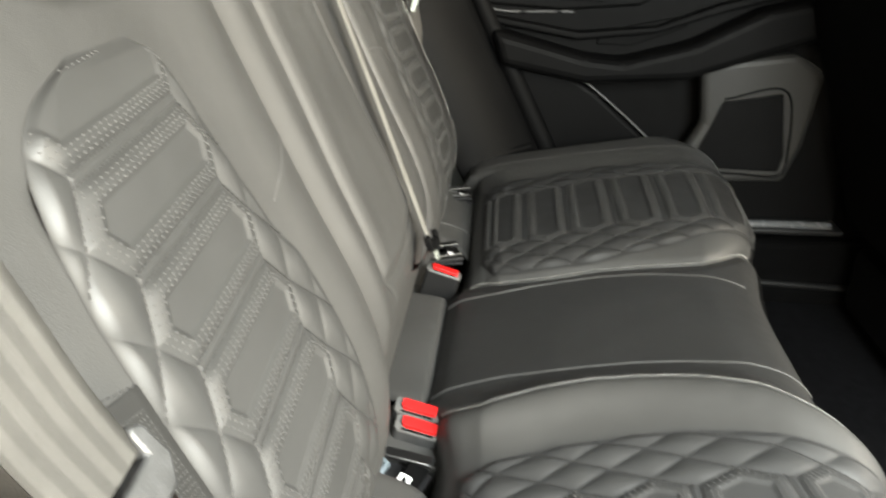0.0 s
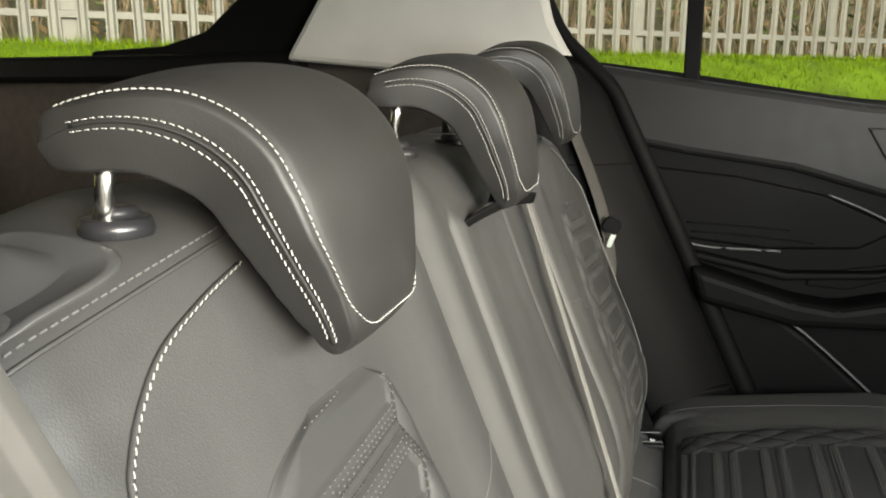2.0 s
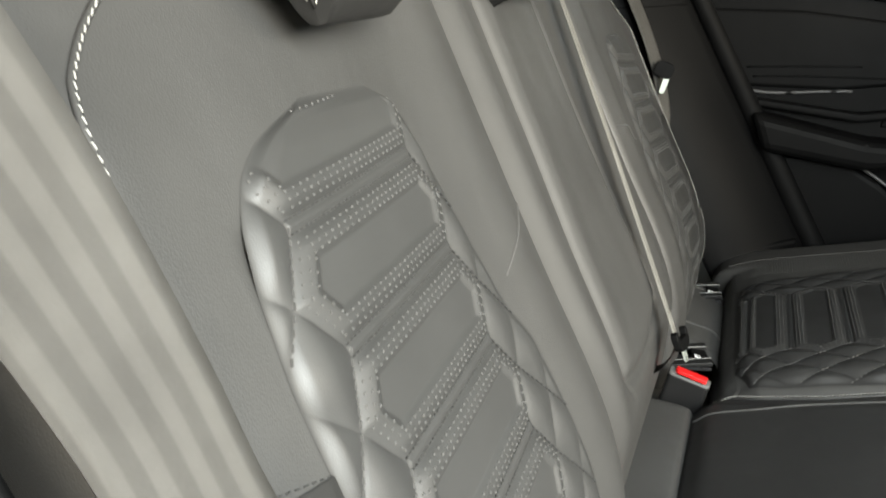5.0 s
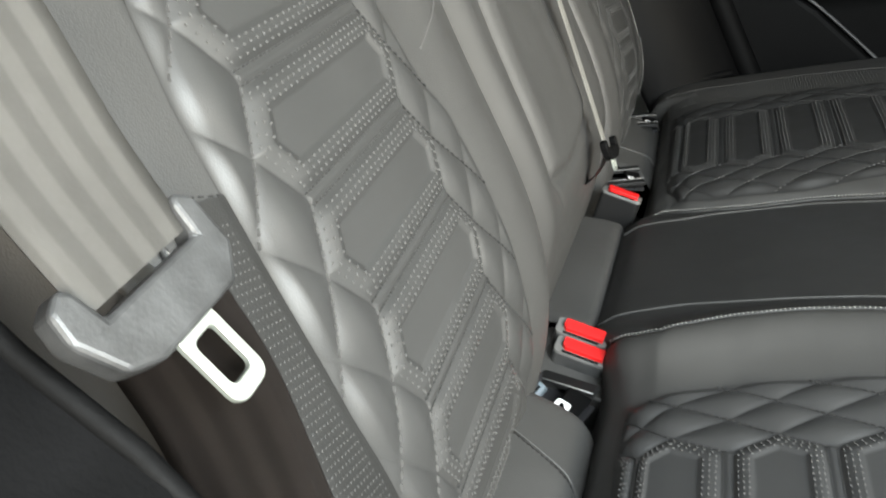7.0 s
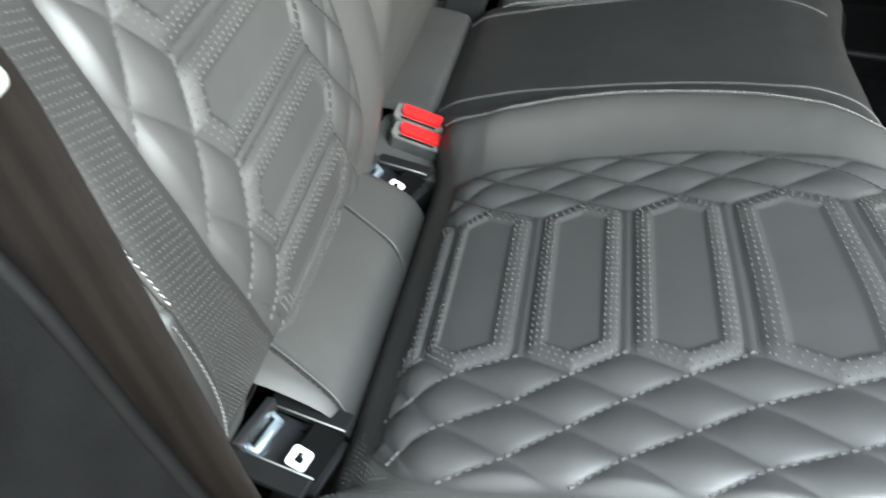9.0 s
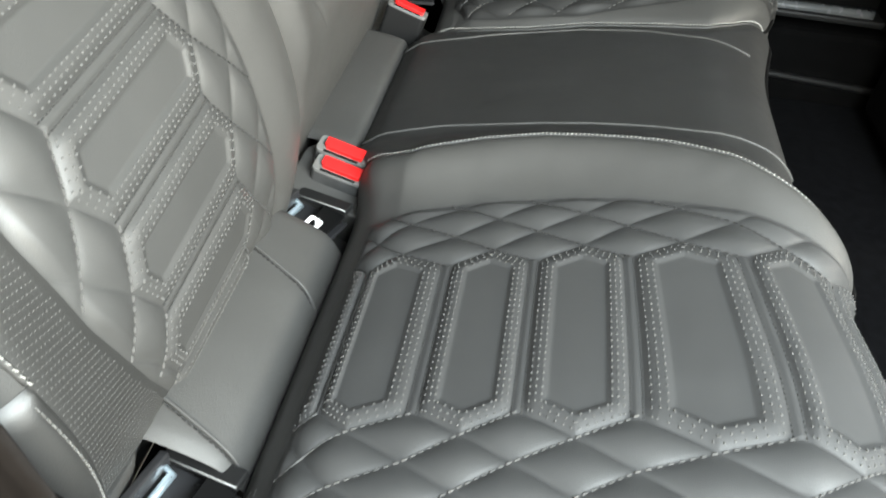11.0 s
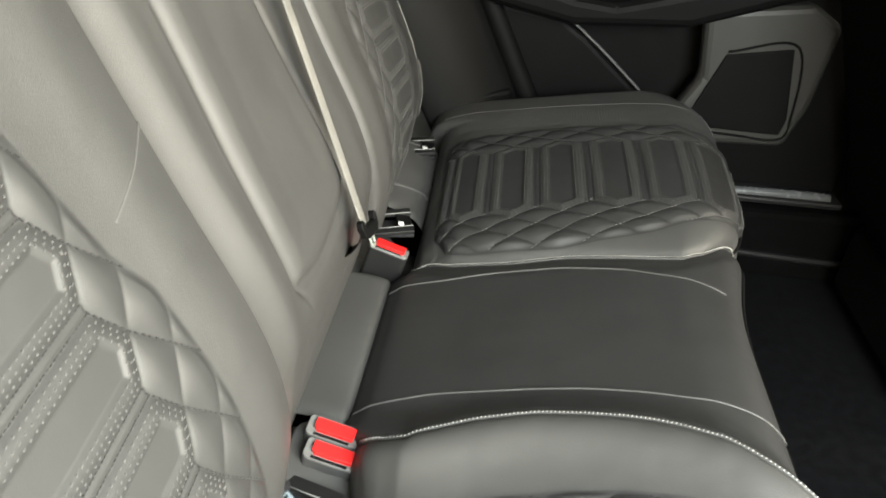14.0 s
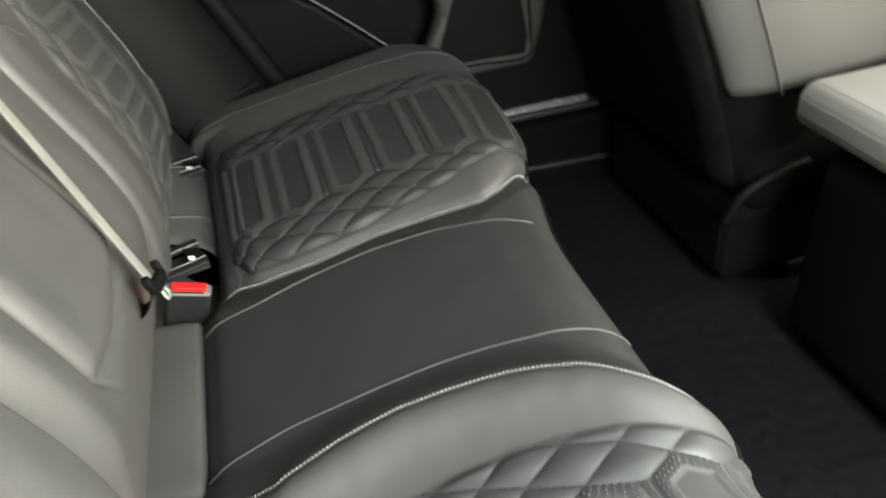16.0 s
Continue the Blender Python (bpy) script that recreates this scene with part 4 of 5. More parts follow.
# outer rim seam
for side in (-1, 1):
    s, y = along(.0 if side < 0 else .03, .41, lambda x: side * (0.540 - 2.5 * np.maximum(.10 - x, 0) ** 2 - 1.5 * np.maximum(x - .28, 0) ** 2))
    # far rim's thread has a darker tone, so the dimmer side is in its colour
    put("rim_stitching", mesh_np("rim_stitching", *path_stitches(cushion_pt, s, y, 0.0055, 0.0040, 0.0013, 1), THREAD if side < 0 else SEAM_THREAD, smooth=False), bench)

# leather bridge between cushion and backs
def bridge(y0, y1, profile, sag=0.003, name="bridge_flap"):
    n = 40
    yy = np.linspace(y0, y1, n)
    prof, _ = spline(profile, 30)
    V = np.zeros((30, n, 3))
    for i, (x, zz) in enumerate(prof):
        end = 0.004 * (np.exp(-(np.abs(yy - y0) / 0.004)) + np.exp(-(np.abs(yy - y1) / 0.004)))
        V[i, :, 0], V[i, :, 1], V[i, :, 2] = x, yy, zz + sag * np.sin(np.linspace(0, np.pi, n)) - end
    return put(name, mesh_np(name, V.reshape(-1, 3), grid_faces(30, n), LEATHER), bench)

FLAP = [(-.062, .549), (-.044, .559), (-.026, .558), (.000, .548), (.018, .536), (.028, .516), (.031, .498)]
for sg in (-1, 1):
    a, b = sorted((sg * .247, sg * .4625))
    flap = bridge(a, b, FLAP)
    for c, tilt in ((.300, .35), (.440, .35)):
        prof, _ = spline([(-.044, .5595), (-.026, .5578), (.000, .547), (.018, .536), (.027, .516)], 24)
        yl = sg * (c + tilt * (prof[:, 0] + .02))
        v, f = tube(np.stack([prof[:, 0] + .0006, yl, prof[:, 1] + .0032], 1), 0.0012, 6)
        put("flap_seam", mesh_np("flap_seam", v, f, LEATHER), flap)
        P = np.stack([prof[:, 0] + .0006, yl + sg * .003, prof[:, 1] + .0034], 1)
        P = spline(P[::3], 22)[0]
        T = np.gradient(P, axis=0)
        N = np.cross(T, [0, 1.0, 0]) * -1
        N /= np.linalg.norm(N, axis=1)[:, None]
        put("seam_stitching", mesh_np("seam_stitching", *stitches(P, T, N, .0030, .0008, .0008), DARK_SHADED_THREAD, smooth=False), flap)
# flat strip behind the middle pad, and the folds beside the buckles
bridge(-.122, .112, [(-.064, .538), (-.046, .541), (-.022, .5395), (-.002, .536), (.006, .530), (.010, .505), (.012, .48)], 0.0015)
for a, b in ((-.250, -.118), (.108, .250)):
    bridge(a, b, [(-.064, .520), (-.046, .520), (-.026, .514), (-.012, .498), (.004, .484), (.03, .476)], 0.0, "crease_fold")

# fine perforation over the rim of the near and far outer seats
for side in (-1, 1):
    xs_, ys_ = np.meshgrid(np.arange(.0, .40, .0034), np.arange(.470, .560, .0030), indexing='ij')
    s_ = np.array([cushion_s(x) for x in xs_[:, 0]])[:, None] + 0 * xs_
    lim = -near_out(s_) if side < 0 else far_out(s_)
    ok = (ys_ > lim + .004) & (ys_ < 0.535 - 3.0 * np.maximum(.10 - xs_, 0) ** 2)
    P, N = cushion_pt(s_[ok], ys_[ok] * side), surface_normal(cushion_pt, s_[ok], ys_[ok] * side, 0.0, 1)
    tagged(put("rim_perforation", mesh_np("rim_perforation", *stitches(P, np.tile([0, 1.0, 0], (len(P), 1)), N, .0016, .0009, .0007), FAINT_PERF, smooth=False), bench, "fine perforation on the rim"), kind="stuff")

# ---------------------------------------------------------------- child seat anchor trims
EDGE_HIGHLIGHT = shade("edge_highlight", (0.16, 0.16, 0.157), 0.35, var=0.05, scale=30)
def anchor(at, label, tag_size=1.0):
    ob = thing("anchor_trim", label, "anchor trim", at, group="child seat anchor trims")
    w, l = 0.050, 0.054
    for sy in (-1, 1):
        rail = part("side_rail", bevel_box(l, 0.013, 0.005, 0.0012, 2, pose(0, sy * (w / 2 - .002), .000)), DARK_TRIM, ob)
        # pale bar added along the rail to paint its highlight
        v, f = tube([(-l / 2, sy * (w / 2 - .0082), .0026), (l / 2, sy * (w / 2 - .0082), .0026)], 0.0006, 6)
        put("rail_edge", mesh_np("rail_edge", v, f, EDGE_HIGHLIGHT), rail, "thin pale bar that paints the rail's highlight")
    part("back_rail", bevel_box(0.006, w - .014, 0.010, 0.0012, 2, pose(-l / 2 + .004, 0, .003)), GLOSS_BLACK, ob)
    part("floor_plate", bevel_box(l, w - .012, 0.004, 0.001, 1, pose(0, 0, -.010, 0, 6, 0)), GLOSS_BLACK, ob, "gloss black recessed plate")
    part("front_flap", bevel_box(0.020, w - .014, 0.003, 0.001, 1, pose(.016, 0, -.002, 0, 18, 0)), PLASTIC, ob)
    tag = part("symbol_tag", prism(rounded(-.006, -.0065, .006, .0065, .002, 3), 0.0012, 'z'), WHITE_TAG, ob, "small white child seat symbol")
    tag.matrix_basis = pose(.012, -.008, .0008, 0, 18, 0) @ Matrix.Scale(tag_size, 4)
    mark = part("symbol", prism([(-.002, -.003), (.003, -.003), (.003, 0), (.001, .001), (.001, .003), (-.002, .003)], 0.0006, 'z'), PLASTIC, tag)
    mark.location = (0, 0, .0011)
    v, f = tube([(-.022, -.012, .0), (-.016, -.012, -.004), (-.016, .012, -.004), (-.022, .012, .0)], 0.003, 8)
    put("wire_anchor", mesh_np("wire_anchor", v, f, BLUE_STEEL), ob, "bluish zinc wire anchor")
    return ob

for x, y, z, turn in ((-.002, -.480, .530, -14), (-.010, -.2195, .528, -19), (-.010, .212, .550, 14), (-.010, .444, .552, 8)):
    o = anchor((x, y, z), "gloss black child seat anchor trim with white tag, in the seat crease", 1.0 if y < 0 else 0.6)
    o.rotation_euler = (0, radians(-4), radians(turn))

# ---------------------------------------------------------------- belt buckles
def buckle(at, turn, label, outside=None):
    ob = thing("belt_buckle", label, "belt buckle", at, group="belt buckles")
    ob.rotation_euler = turn
    part("housing", prism(rounded(-.024, -.0102, .024, .0102, .005, 4), 0.060, 'z', 0.0022), outside or GRIP, ob, "charcoal plastic housing").location = (0, 0, -.060)
    part("bezel", prism(rounded(-.0236, -.0100, .0236, .0100, .004, 4), 0.0035, 'z', 0.001), PLASTIC_GREY, ob, "pale grey bezel").location = (0, 0, -.0005)
    part("release_button", prism([(-.0180, -.0030), (-.0150, -.0062), (.0172, -.0062), (.0180, -.0050), (.0180, .0062), (-.0172, .0062), (-.0180, .0054)], 0.006, 'z', 0.0015), RED, ob, "bright red release button").location = (0.001, .0, .001)
    part("slot", prism([(-.016, -.0012), (.016, -.0012), (.016, .0012), (-.016, .0012)], 0.002, 'z'), RUBBER, ob).location = (0, -.0085, .0015)
    return ob

TURN_B = (radians(8), radians(13), radians(-4))
buckle((.001, -.1455, .543), TURN_B, "dark belt buckle with red release button in the seat crease")
buckle((.004, -.1670, .538), TURN_B, "dark belt buckle with red release button in the seat crease")
# far housing takes a darker trim: its dimmer light is in the colour
buckle((.000, .139, .555), (radians(-4), radians(16), radians(-4)), "dark belt buckle with red release button under the hanging belt", DARK_TRIM)
# pleated boot round the pair of buckles
boot = tagged(part("buckle_boot", prism(rounded(-.054, -.036, .026, .030, .014, 5), 0.064, 'z', 0.007, 3), LEATHER, None, smooth=True), "folded leather boot round the paired buckles", "buckle boot")
boot.matrix_basis = Matrix.Translation((.002, -.152, .462)) @ pose(0, 0, 0, 8, 13, -4)

# ---------------------------------------------------------------- seat belts
def strap(parent, pts, wide, width=0.047, n=60, name="webbing", label=""):
    p, _ = spline(pts, n)
    w, _ = spline(wide, n)
    rv, rf, ruv = ribbon(p, w, width)
    return put(name, mesh_np(name, rv, rf, WEBBING, uv=ruv), parent, label)

def tongue(parent, m, grip_mat, tip=-.060):
    """Belt tongue: a moulded plastic grip with two horns beside the strap, and a punched steel plate."""
    grip_out = [(-.040, .002), (-.038, .013), (-.030, .0175), (-.0265, .014), (-.0245, .001), (.0245, .001), (.0265, .014), (.030, .0175), (.037, .012), (.036, -.010), (.024, -.022), (-.020, -.022), (-.033, -.016)]
    g = part("tongue_grip", prism(grip_out, 0.013, 'y', 0.0042, 3), grip_mat, parent, "moulded plastic grip with horns", smooth=False)
    g.matrix_basis = m @ pose(0, -.0065, 0)
    bm = bmesh.new()
    outer = rounded(-.0105, tip, .0105, -.018, .006, 4)
    inner = rounded(-.0062, tip + .007, .0062, -.026, .003, 4)
    vo = [bm.verts.new((a, 0, b)) for a, b in outer]
    vi = [bm.verts.new((a, 0, b)) for a, b in inner]
    n = len(vo)
    for i in range(n):
        bm.faces.new((vo[i], vo[(i + 1) % n], vi[(i + 1) % n], vi[i]))
    ext = bmesh.ops.extrude_face_region(bm, geom=bm.faces[:])
    bmesh.ops.translate(bm, vec=(0, .0034, 0), verts=[q for q in ext["geom"] if isinstance(q, bmesh.types.BMVert)])
    bmesh.ops.bevel(bm, geom=bm.edges[:], offset=0.0006, segments=1, affect='EDGES', clamp_overlap=True)
    p = part("tongue_plate", bm, STEEL, parent, "punched steel tongue")
    p.matrix_basis = m @ pose(0, -.0017, 0)

near_belt = thing("seat_belt", "pale grey seat belt hanging loose, in a shaded tone below its tongue", "seat belt", group="rear seat belts")
strap(near_belt, [(-.240, -.615, 1.260), (-.158, -.604, 1.110), (-.108, -.589, 1.000), (-.088, -.577, .945), (-.075, -.563, .886), (-.061, -.5625, .853), (-.046, -.5615, .825)],
      [(.86, .14, .46), (.86, .14, .44), (.86, .2, .42), (.84, .26, .44), (.76, .42, .48), (.42, .82, .36), (.02, .98, .14)], width=.040, label="pale grey woven webbing")
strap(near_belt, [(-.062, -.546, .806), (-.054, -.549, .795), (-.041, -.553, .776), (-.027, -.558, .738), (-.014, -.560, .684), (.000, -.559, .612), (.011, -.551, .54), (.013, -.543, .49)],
      [(.75, .38, .52), (.78, .32, .48), (.84, .16, .40), (.92, -.02, .28), (.94, -.05, .24), (.94, -.08, .2), (.94, -.1, .2), (.94, -.1, .2)], width=.045, name="lower_webbing", label="lower run of the same webbing, in a shaded tone").data.materials[0] = SHADED_WEBBING
tx, tz = Vector((-.03, .993, .114)).normalized(), Vector((-.548, -.052, .836))
tz = (tz - tx * tz.dot(tx)).normalized()
ty = tz.cross(tx)
M_T = Matrix.Translation((-.0445, -.5615, .822)) @ Matrix((tx, ty, tz)).transposed().to_4x4() @ Matrix.Scale(0.74, 4)
tongue(near_belt, M_T, GRIP, -.054)

mid_belt = thing("seat_belt", "grey woven middle seat belt lying down the seat back", "seat belt", group="rear seat belts")
strap(mid_belt, [(-.185, .112, 1.052), (-.147, .102, 1.005), (-.099, .080, .89), (-.051, .054, .77), (-.012, .029, .672), (-.004, .025, .648)],
      [(.06, .95, -.17)] * 6, width=.016, label="woven webbing in a lit tone, narrowed to fit the camera's view").data.materials[0] = LIT_WEBBING
strap(mid_belt, [(-.004, .026, .652), (-.010, .034, .632), (-.022, .044, .612), (-.040, .052, .60), (-.060, .056, .595)], [(.06, .95, -.17)] * 5, width=.032, name="lower_webbing").data.materials[0] = SHADED_WEBBING
tongue(mid_belt, Matrix.Translation((-.002, .027, .655)) @ (Matrix.Rotation(radians(-18), 4, (0, 1, 0)) @ Matrix.Rotation(radians(-12), 4, (1, 0, 0)) @ Matrix.Rotation(radians(86), 4, (0, 0, 1)) @ Matrix.Scale(0.55, 4)), PLASTIC, -.044)

far_belt = thing("seat_belt", "grey woven seat belt running down beside the pillar", "seat belt", group="rear seat belts")
strap(far_belt, [(-.285, .735, 1.285), (-.185, .596, 1.08), (-.125, .570, .95), (-.098, .560, .872), (-.085, .562, .79), (-.095, .570, .70)],
      [(.32, .85, .05)] * 6, width=.036, label="grey woven webbing")
knob = part("tongue_stop", prism(rounded(-.015, -.012, .015, .012, .008, 5), 0.014, 'y', 0.003, 3), PLASTIC, far_belt, "round dark plastic stop", smooth=False)
knob.matrix_basis = pose(-.086, .536, .878, 0, 25, 10)
tongue_far = part("tongue_plate", prism(rounded(-.0045, -.026, .0045, .0, .003, 3), 0.003, 'y', 0.0008), STEEL, far_belt, "steel tongue")
tongue_far.matrix_basis = pose(-.082, .540, .866, 0, 20, 10)

# ---------------------------------------------------------------- cabin structure
def slab(name, x0, y0, z0, x1, y1, z1, mat, label, category, r=0.0):
    bm = bevel_box(x1 - x0, y1 - y0, z1 - z0, r, 2, pose((x0 + x1) / 2, (y0 + y1) / 2, (z0 + z1) / 2))
    return tagged(part(name, bm, mat), label, category, kind="structure")

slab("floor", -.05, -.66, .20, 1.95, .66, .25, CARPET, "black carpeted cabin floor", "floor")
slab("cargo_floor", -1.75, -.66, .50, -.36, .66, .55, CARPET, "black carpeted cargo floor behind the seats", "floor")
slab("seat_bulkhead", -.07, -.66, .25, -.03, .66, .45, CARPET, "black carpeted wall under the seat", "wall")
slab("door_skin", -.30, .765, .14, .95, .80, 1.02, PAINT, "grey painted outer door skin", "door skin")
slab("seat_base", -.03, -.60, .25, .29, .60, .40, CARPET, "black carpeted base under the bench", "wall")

# pale roof lining, slightly crowned
n = 24
# front and near edges, out of view, are set to shape the light
xx, yy = np.meshgrid(np.linspace(-1.75, 1.36, n), np.linspace(-.655, .70, n), indexing='ij')
zz = 1.475 - 0.10 * (yy / .7) ** 2 * 0.5 - 0.012 * np.clip(-(xx + .4), 0, 2) ** 2 - 0.03 * np.clip(xx - .3, 0, 2) ** 2
top = np.stack([xx, yy, zz], -1).reshape(-1, 3)
fl = grid_faces(n, n)
tagged(put("ceiling", mesh_np("ceiling", np.concatenate([top, top + [0, 0, .03]]), np.concatenate([fl[:, ::-1], fl + n * n]), HEADLINING)), "pale grey fabric roof lining", "ceiling", kind="structure")
tagged(put("roof_panel", mesh_np("roof_panel", np.concatenate([top + [0, 0, .035], top + [0, 0, .045]]), np.concatenate([fl[:, ::-1], fl + n * n]), PAINT)), "grey painted steel roof", "roof", kind="structure")

def strip_panel(name, lower, upper, y_in, y_out, mat, label, category="trim", r=0.006, lean=0.0):
    """An upright panel between two lines of (x, z), with thickness from y_in to y_out."""
    out = list(lower) + list(upper)[::-1]
    bm = prism(out, y_out - y_in, 'y', r, 2)
    bmesh.ops.translate(bm, vec=(0, y_in, 0), verts=bm.verts)
    if lean:
        for v in bm.verts:
            v.co.y += lean * (v.co.z - 0.9)
    return tagged(part(name, bm, mat), label, category, kind="structure")

# far side: rear quarter of the estate body, with window
def side_shell(sg):
    w = "far" if sg > 0 else "near"
    yi, yo = sorted((sg * .72, sg * .80))
    slab("wall_%s_cargo" % w, -1.80, yi, .45, -.24, yo, 1.165, FELT, "dark brown felt cargo side wall", "wall")
    strip_panel("wall_%s_rear_pillar" % w, [(-1.80, 1.165), (-1.75, 1.165)], [(-1.80, 1.42), (-1.76, 1.42)], yi, yo, PLASTIC, "dark rear pillar trim")
    strip_panel("wall_%s_quarter_rail" % w, [(-1.75, 1.400), (-.78, 1.405)], [(-1.75, 1.46), (-.78, 1.46)], yi, yo, HEADLINING, "pale roof rail lining above the quarter window")

side_shell(1)
side_shell(-1)
slab("cargo_rail", -1.75, .665, 1.120, -.74, .722, 1.178, PLASTIC, "dark ledge under the rear quarter window", "trim", 0.012)
slab("tailgate_wall", -1.86, -.80, .45, -1.78, .80, 1.05, FELT, "dark lower tailgate lining", "wall")
slab("tailgate_header", -1.80, -.80, 1.34, -1.72, .80, 1.44, PLASTIC, "dark tailgate top frame", "wall")

# black surround at the front of the quarter window, and the pale pillar lining ahead of it
strip_panel("window_surround", [(-1.30, 1.172), (-.72, 1.172)], [(-1.30, 1.19), (-1.10, 1.197), (-.985, 1.226), (-.90, 1.29), (-.82, 1.45), (-.52, 1.45)], .700, .735, PLASTIC, "dark curved window surround", r=0.010)
strip_panel("pillar_lining", [(-.76, 1.16), (-.150, 1.105), (-.215, 1.215)], [(-.54, 1.46), (-.245, 1.46), (-.238, 1.30)], .672, .72, HEADLINING, "pale grey upper pillar lining", r=0.012, lean=-0.10)
strip_panel("pillar_lining", [(-.76, 1.16), (-.150, 1.105), (-.215, 1.215)], [(-.60, 1.46), (-.245, 1.46), (-.238, 1.30)], -.72, -.672, HEADLINING, "pale grey upper pillar lining", r=0.012, lean=0.10)
strip_panel("wall_near_quarter", [(-1.75, 1.165), (-.60, 1.165)], [(-1.75, 1.36), (-.50, 1.39)], -.80, -.765, PLASTIC, "dark near quarter panel")

LIT_HOUSING = shade("lit_door_trim", (0.022, 0.0217, 0.0207), 0.5, var=0.12, scale=10, bump=0.10, bump_scale=1300, spec=0.3)
# lower pillar trims: a curved sheet from beside the seat to the door opening
def edge_x(z):
    return 0.14 - (z - .581) * 0.486 - 0.05 * smooth01((z - 1.09) / 0.12) + 0.05 * smooth01((z - 1.25) / 0.2)
def near_edge_x(z):
    return np.interp(z, [.50, .669, .703, .732, .757, .780, .792, .803, .824, .837, .90, 1.40], [.066, .011, .000, -.008, -.017, -.032, -.047, -.061, -.083, -.092, -.122, -.36])
def pillar_trim(sg):
    edge_of = edge_x if sg > 0 else near_edge_x
    zs = np.linspace(.50, 1.16, 40)
    us = np.linspace(0, 1, 26)
    V = np.zeros((40, 26, 3))
    y_edge, y_in = (.655, .565) if sg > 0 else (.538, .510)
    for i, z in enumerate(zs):
        xe = edge_of(z)
        for j, u in enumerate(us):
            bul = math.sin(u * math.pi) * (0.012 if sg > 0 else 0.003)
            x = xe - (0.165 if sg > 0 else 0.105) * (1 - u) - 0.004
            y = y_in + (y_edge - y_in) * (u ** 1.4 if sg > 0 else u ** 4) - bul * 0.6
            if u > 0.93:
                y += (u - 0.93) * (0.22 if sg > 0 else 0.08)
            back = 0.0 if sg > 0 else 0.038 * smooth01((.765 - z) / .05)
            V[i, j] = (x + bul * .4 - back, sg * y, z)
    # near trim's lower end is blackened so it stays dark beside the belt
    cut = int(np.argmin(np.abs(zs - .735)))
    # near trim lighter than its far twin: the door's light is in the colour
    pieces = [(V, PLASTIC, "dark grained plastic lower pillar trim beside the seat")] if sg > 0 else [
        (V[cut:], LIT_TRIM, "grained plastic pillar trim beside the seat, in a lit grey tone"), (V[:cut + 1], RUBBER, "lower end of the pillar trim, blackened to stay dark beside the belt")]
    for W, mat, text in pieces:
        f = grid_faces(len(W), 26)
        if sg > 0:
            f = f[:, ::-1]
        ob = tagged(put("pillar_trim", mesh_np("pillar_trim", W.reshape(-1, 3), f, mat)), text, "trim", kind="structure")
        sol = ob.modifiers.new("thick", 'SOLIDIFY')
        sol.thickness, sol.offset = 0.004, -1
    # joint line between lower and upper trim
    k = int(np.argmin(np.abs(zs - .975)))
    v, f = tube(V[k, 2:24] + np.array([0.0006, -sg * 0.0002, 0]), 0.0013, 6)
    tagged(put("trim_joint", mesh_np("trim_joint", v, f, RUBBER)), "thin dark joint across the pillar trim", "trim", kind="structure")
    # raised foot of the trim where it meets the seat
    if sg < 0:
        v, f = tube([(-.06, -.575, .500), (.06, -.590, .505)], 0.006, 8)
    else:
        v, f = tube(spline([(edge_x(.575) - .15, sg * .580, .555), (edge_x(.575) - .08, sg * .603, .575), (edge_x(.575) - .02, sg * .640, .580)], 20)[0], 0.007, 10)
    tagged(put("trim_lip", mesh_np("trim_lip", v, f, PLASTIC)), "rounded lip at the foot of the pillar trim", "trim", kind="structure")
    # rubber door seal along the opening
    z2 = np.linspace(.48, 1.40, 40)
    off = .012 if sg > 0 else .001
    pts = np.stack([edge_of(z2) + off, np.full(40, .663 if sg > 0 else -.585), z2], 1)
    if sg > 0:
        v, f = tube(pts + [-0.006, 0.004, 0], np.linspace(.020, .011, 40), 10)
    else:
        v, f = tube(pts, 0.0035, 10)
    tagged(put("door_seal", mesh_np("door_seal", v, f, RUBBER)), "black rubber door seal along the opening", "seal", kind="structure")

pillar_trim(1)
pillar_trim(-1)
# near body side below and outside the seal
JAMB = shade("matt_black_jamb", (0.0028, 0.0028, 0.0030), 0.8, var=0.35, scale=30, bump=0.3, bump_scale=600, spec=0.05)
zs = np.linspace(.30, 1.40, 40)
V = np.zeros((40, 8, 3))
for i, z in enumerate(zs):
    for j, u in enumerate(np.linspace(0, 1, 8)):
        V[i, j] = (near_edge_x(z) + .002 - .012 * u, -.588 - .169 * u ** 0.8, z)
tagged(put("door_jamb", mesh_np("door_jamb", V.reshape(-1, 3), grid_faces(40, 8), JAMB)), "black door opening jamb outside the seal", "jamb", kind="structure")
slab("wheel_arch_trim", -.24, -.66, .40, -.06, -.56, .52, PLASTIC, "dark plastic wheel arch trim", "trim", 0.01)

# sills and centre pillars
SCUFF = shade("shiny_grey_plastic", (0.07, 0.073, 0.076), 0.26, var=0.1, scale=14)
for sg in (-1, 1):
    a, b = sorted((sg * .655, sg * .80))
    slab("sill", .10, a, .14, 1.9, b, .385, SHADED_BLACK, "black carpeted door sill", "sill", 0.012)
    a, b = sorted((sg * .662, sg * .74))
    # near pillar, out of view, stands further forward to let light past
    slab("pillar_centre", .735 if sg > 0 else .80, a, .39, .90, b, 1.40, SHADED_BLACK, "black centre pillar trim", "pillar", 0.02)
# shiny scuff plate of the far opening
scuff = prism([(.44, .640), (.735, .635), (.735, .70), (.40, .70)], 0.012, 'z', 0.004, 2)
bmesh.ops.translate(scuff, vec=(0, 0, .410), verts=scuff.verts)
tagged(part("scuff_plate", scuff, DARK_TRIM), "glossy black scuff plate on the far sill", "sill", kind="structure")
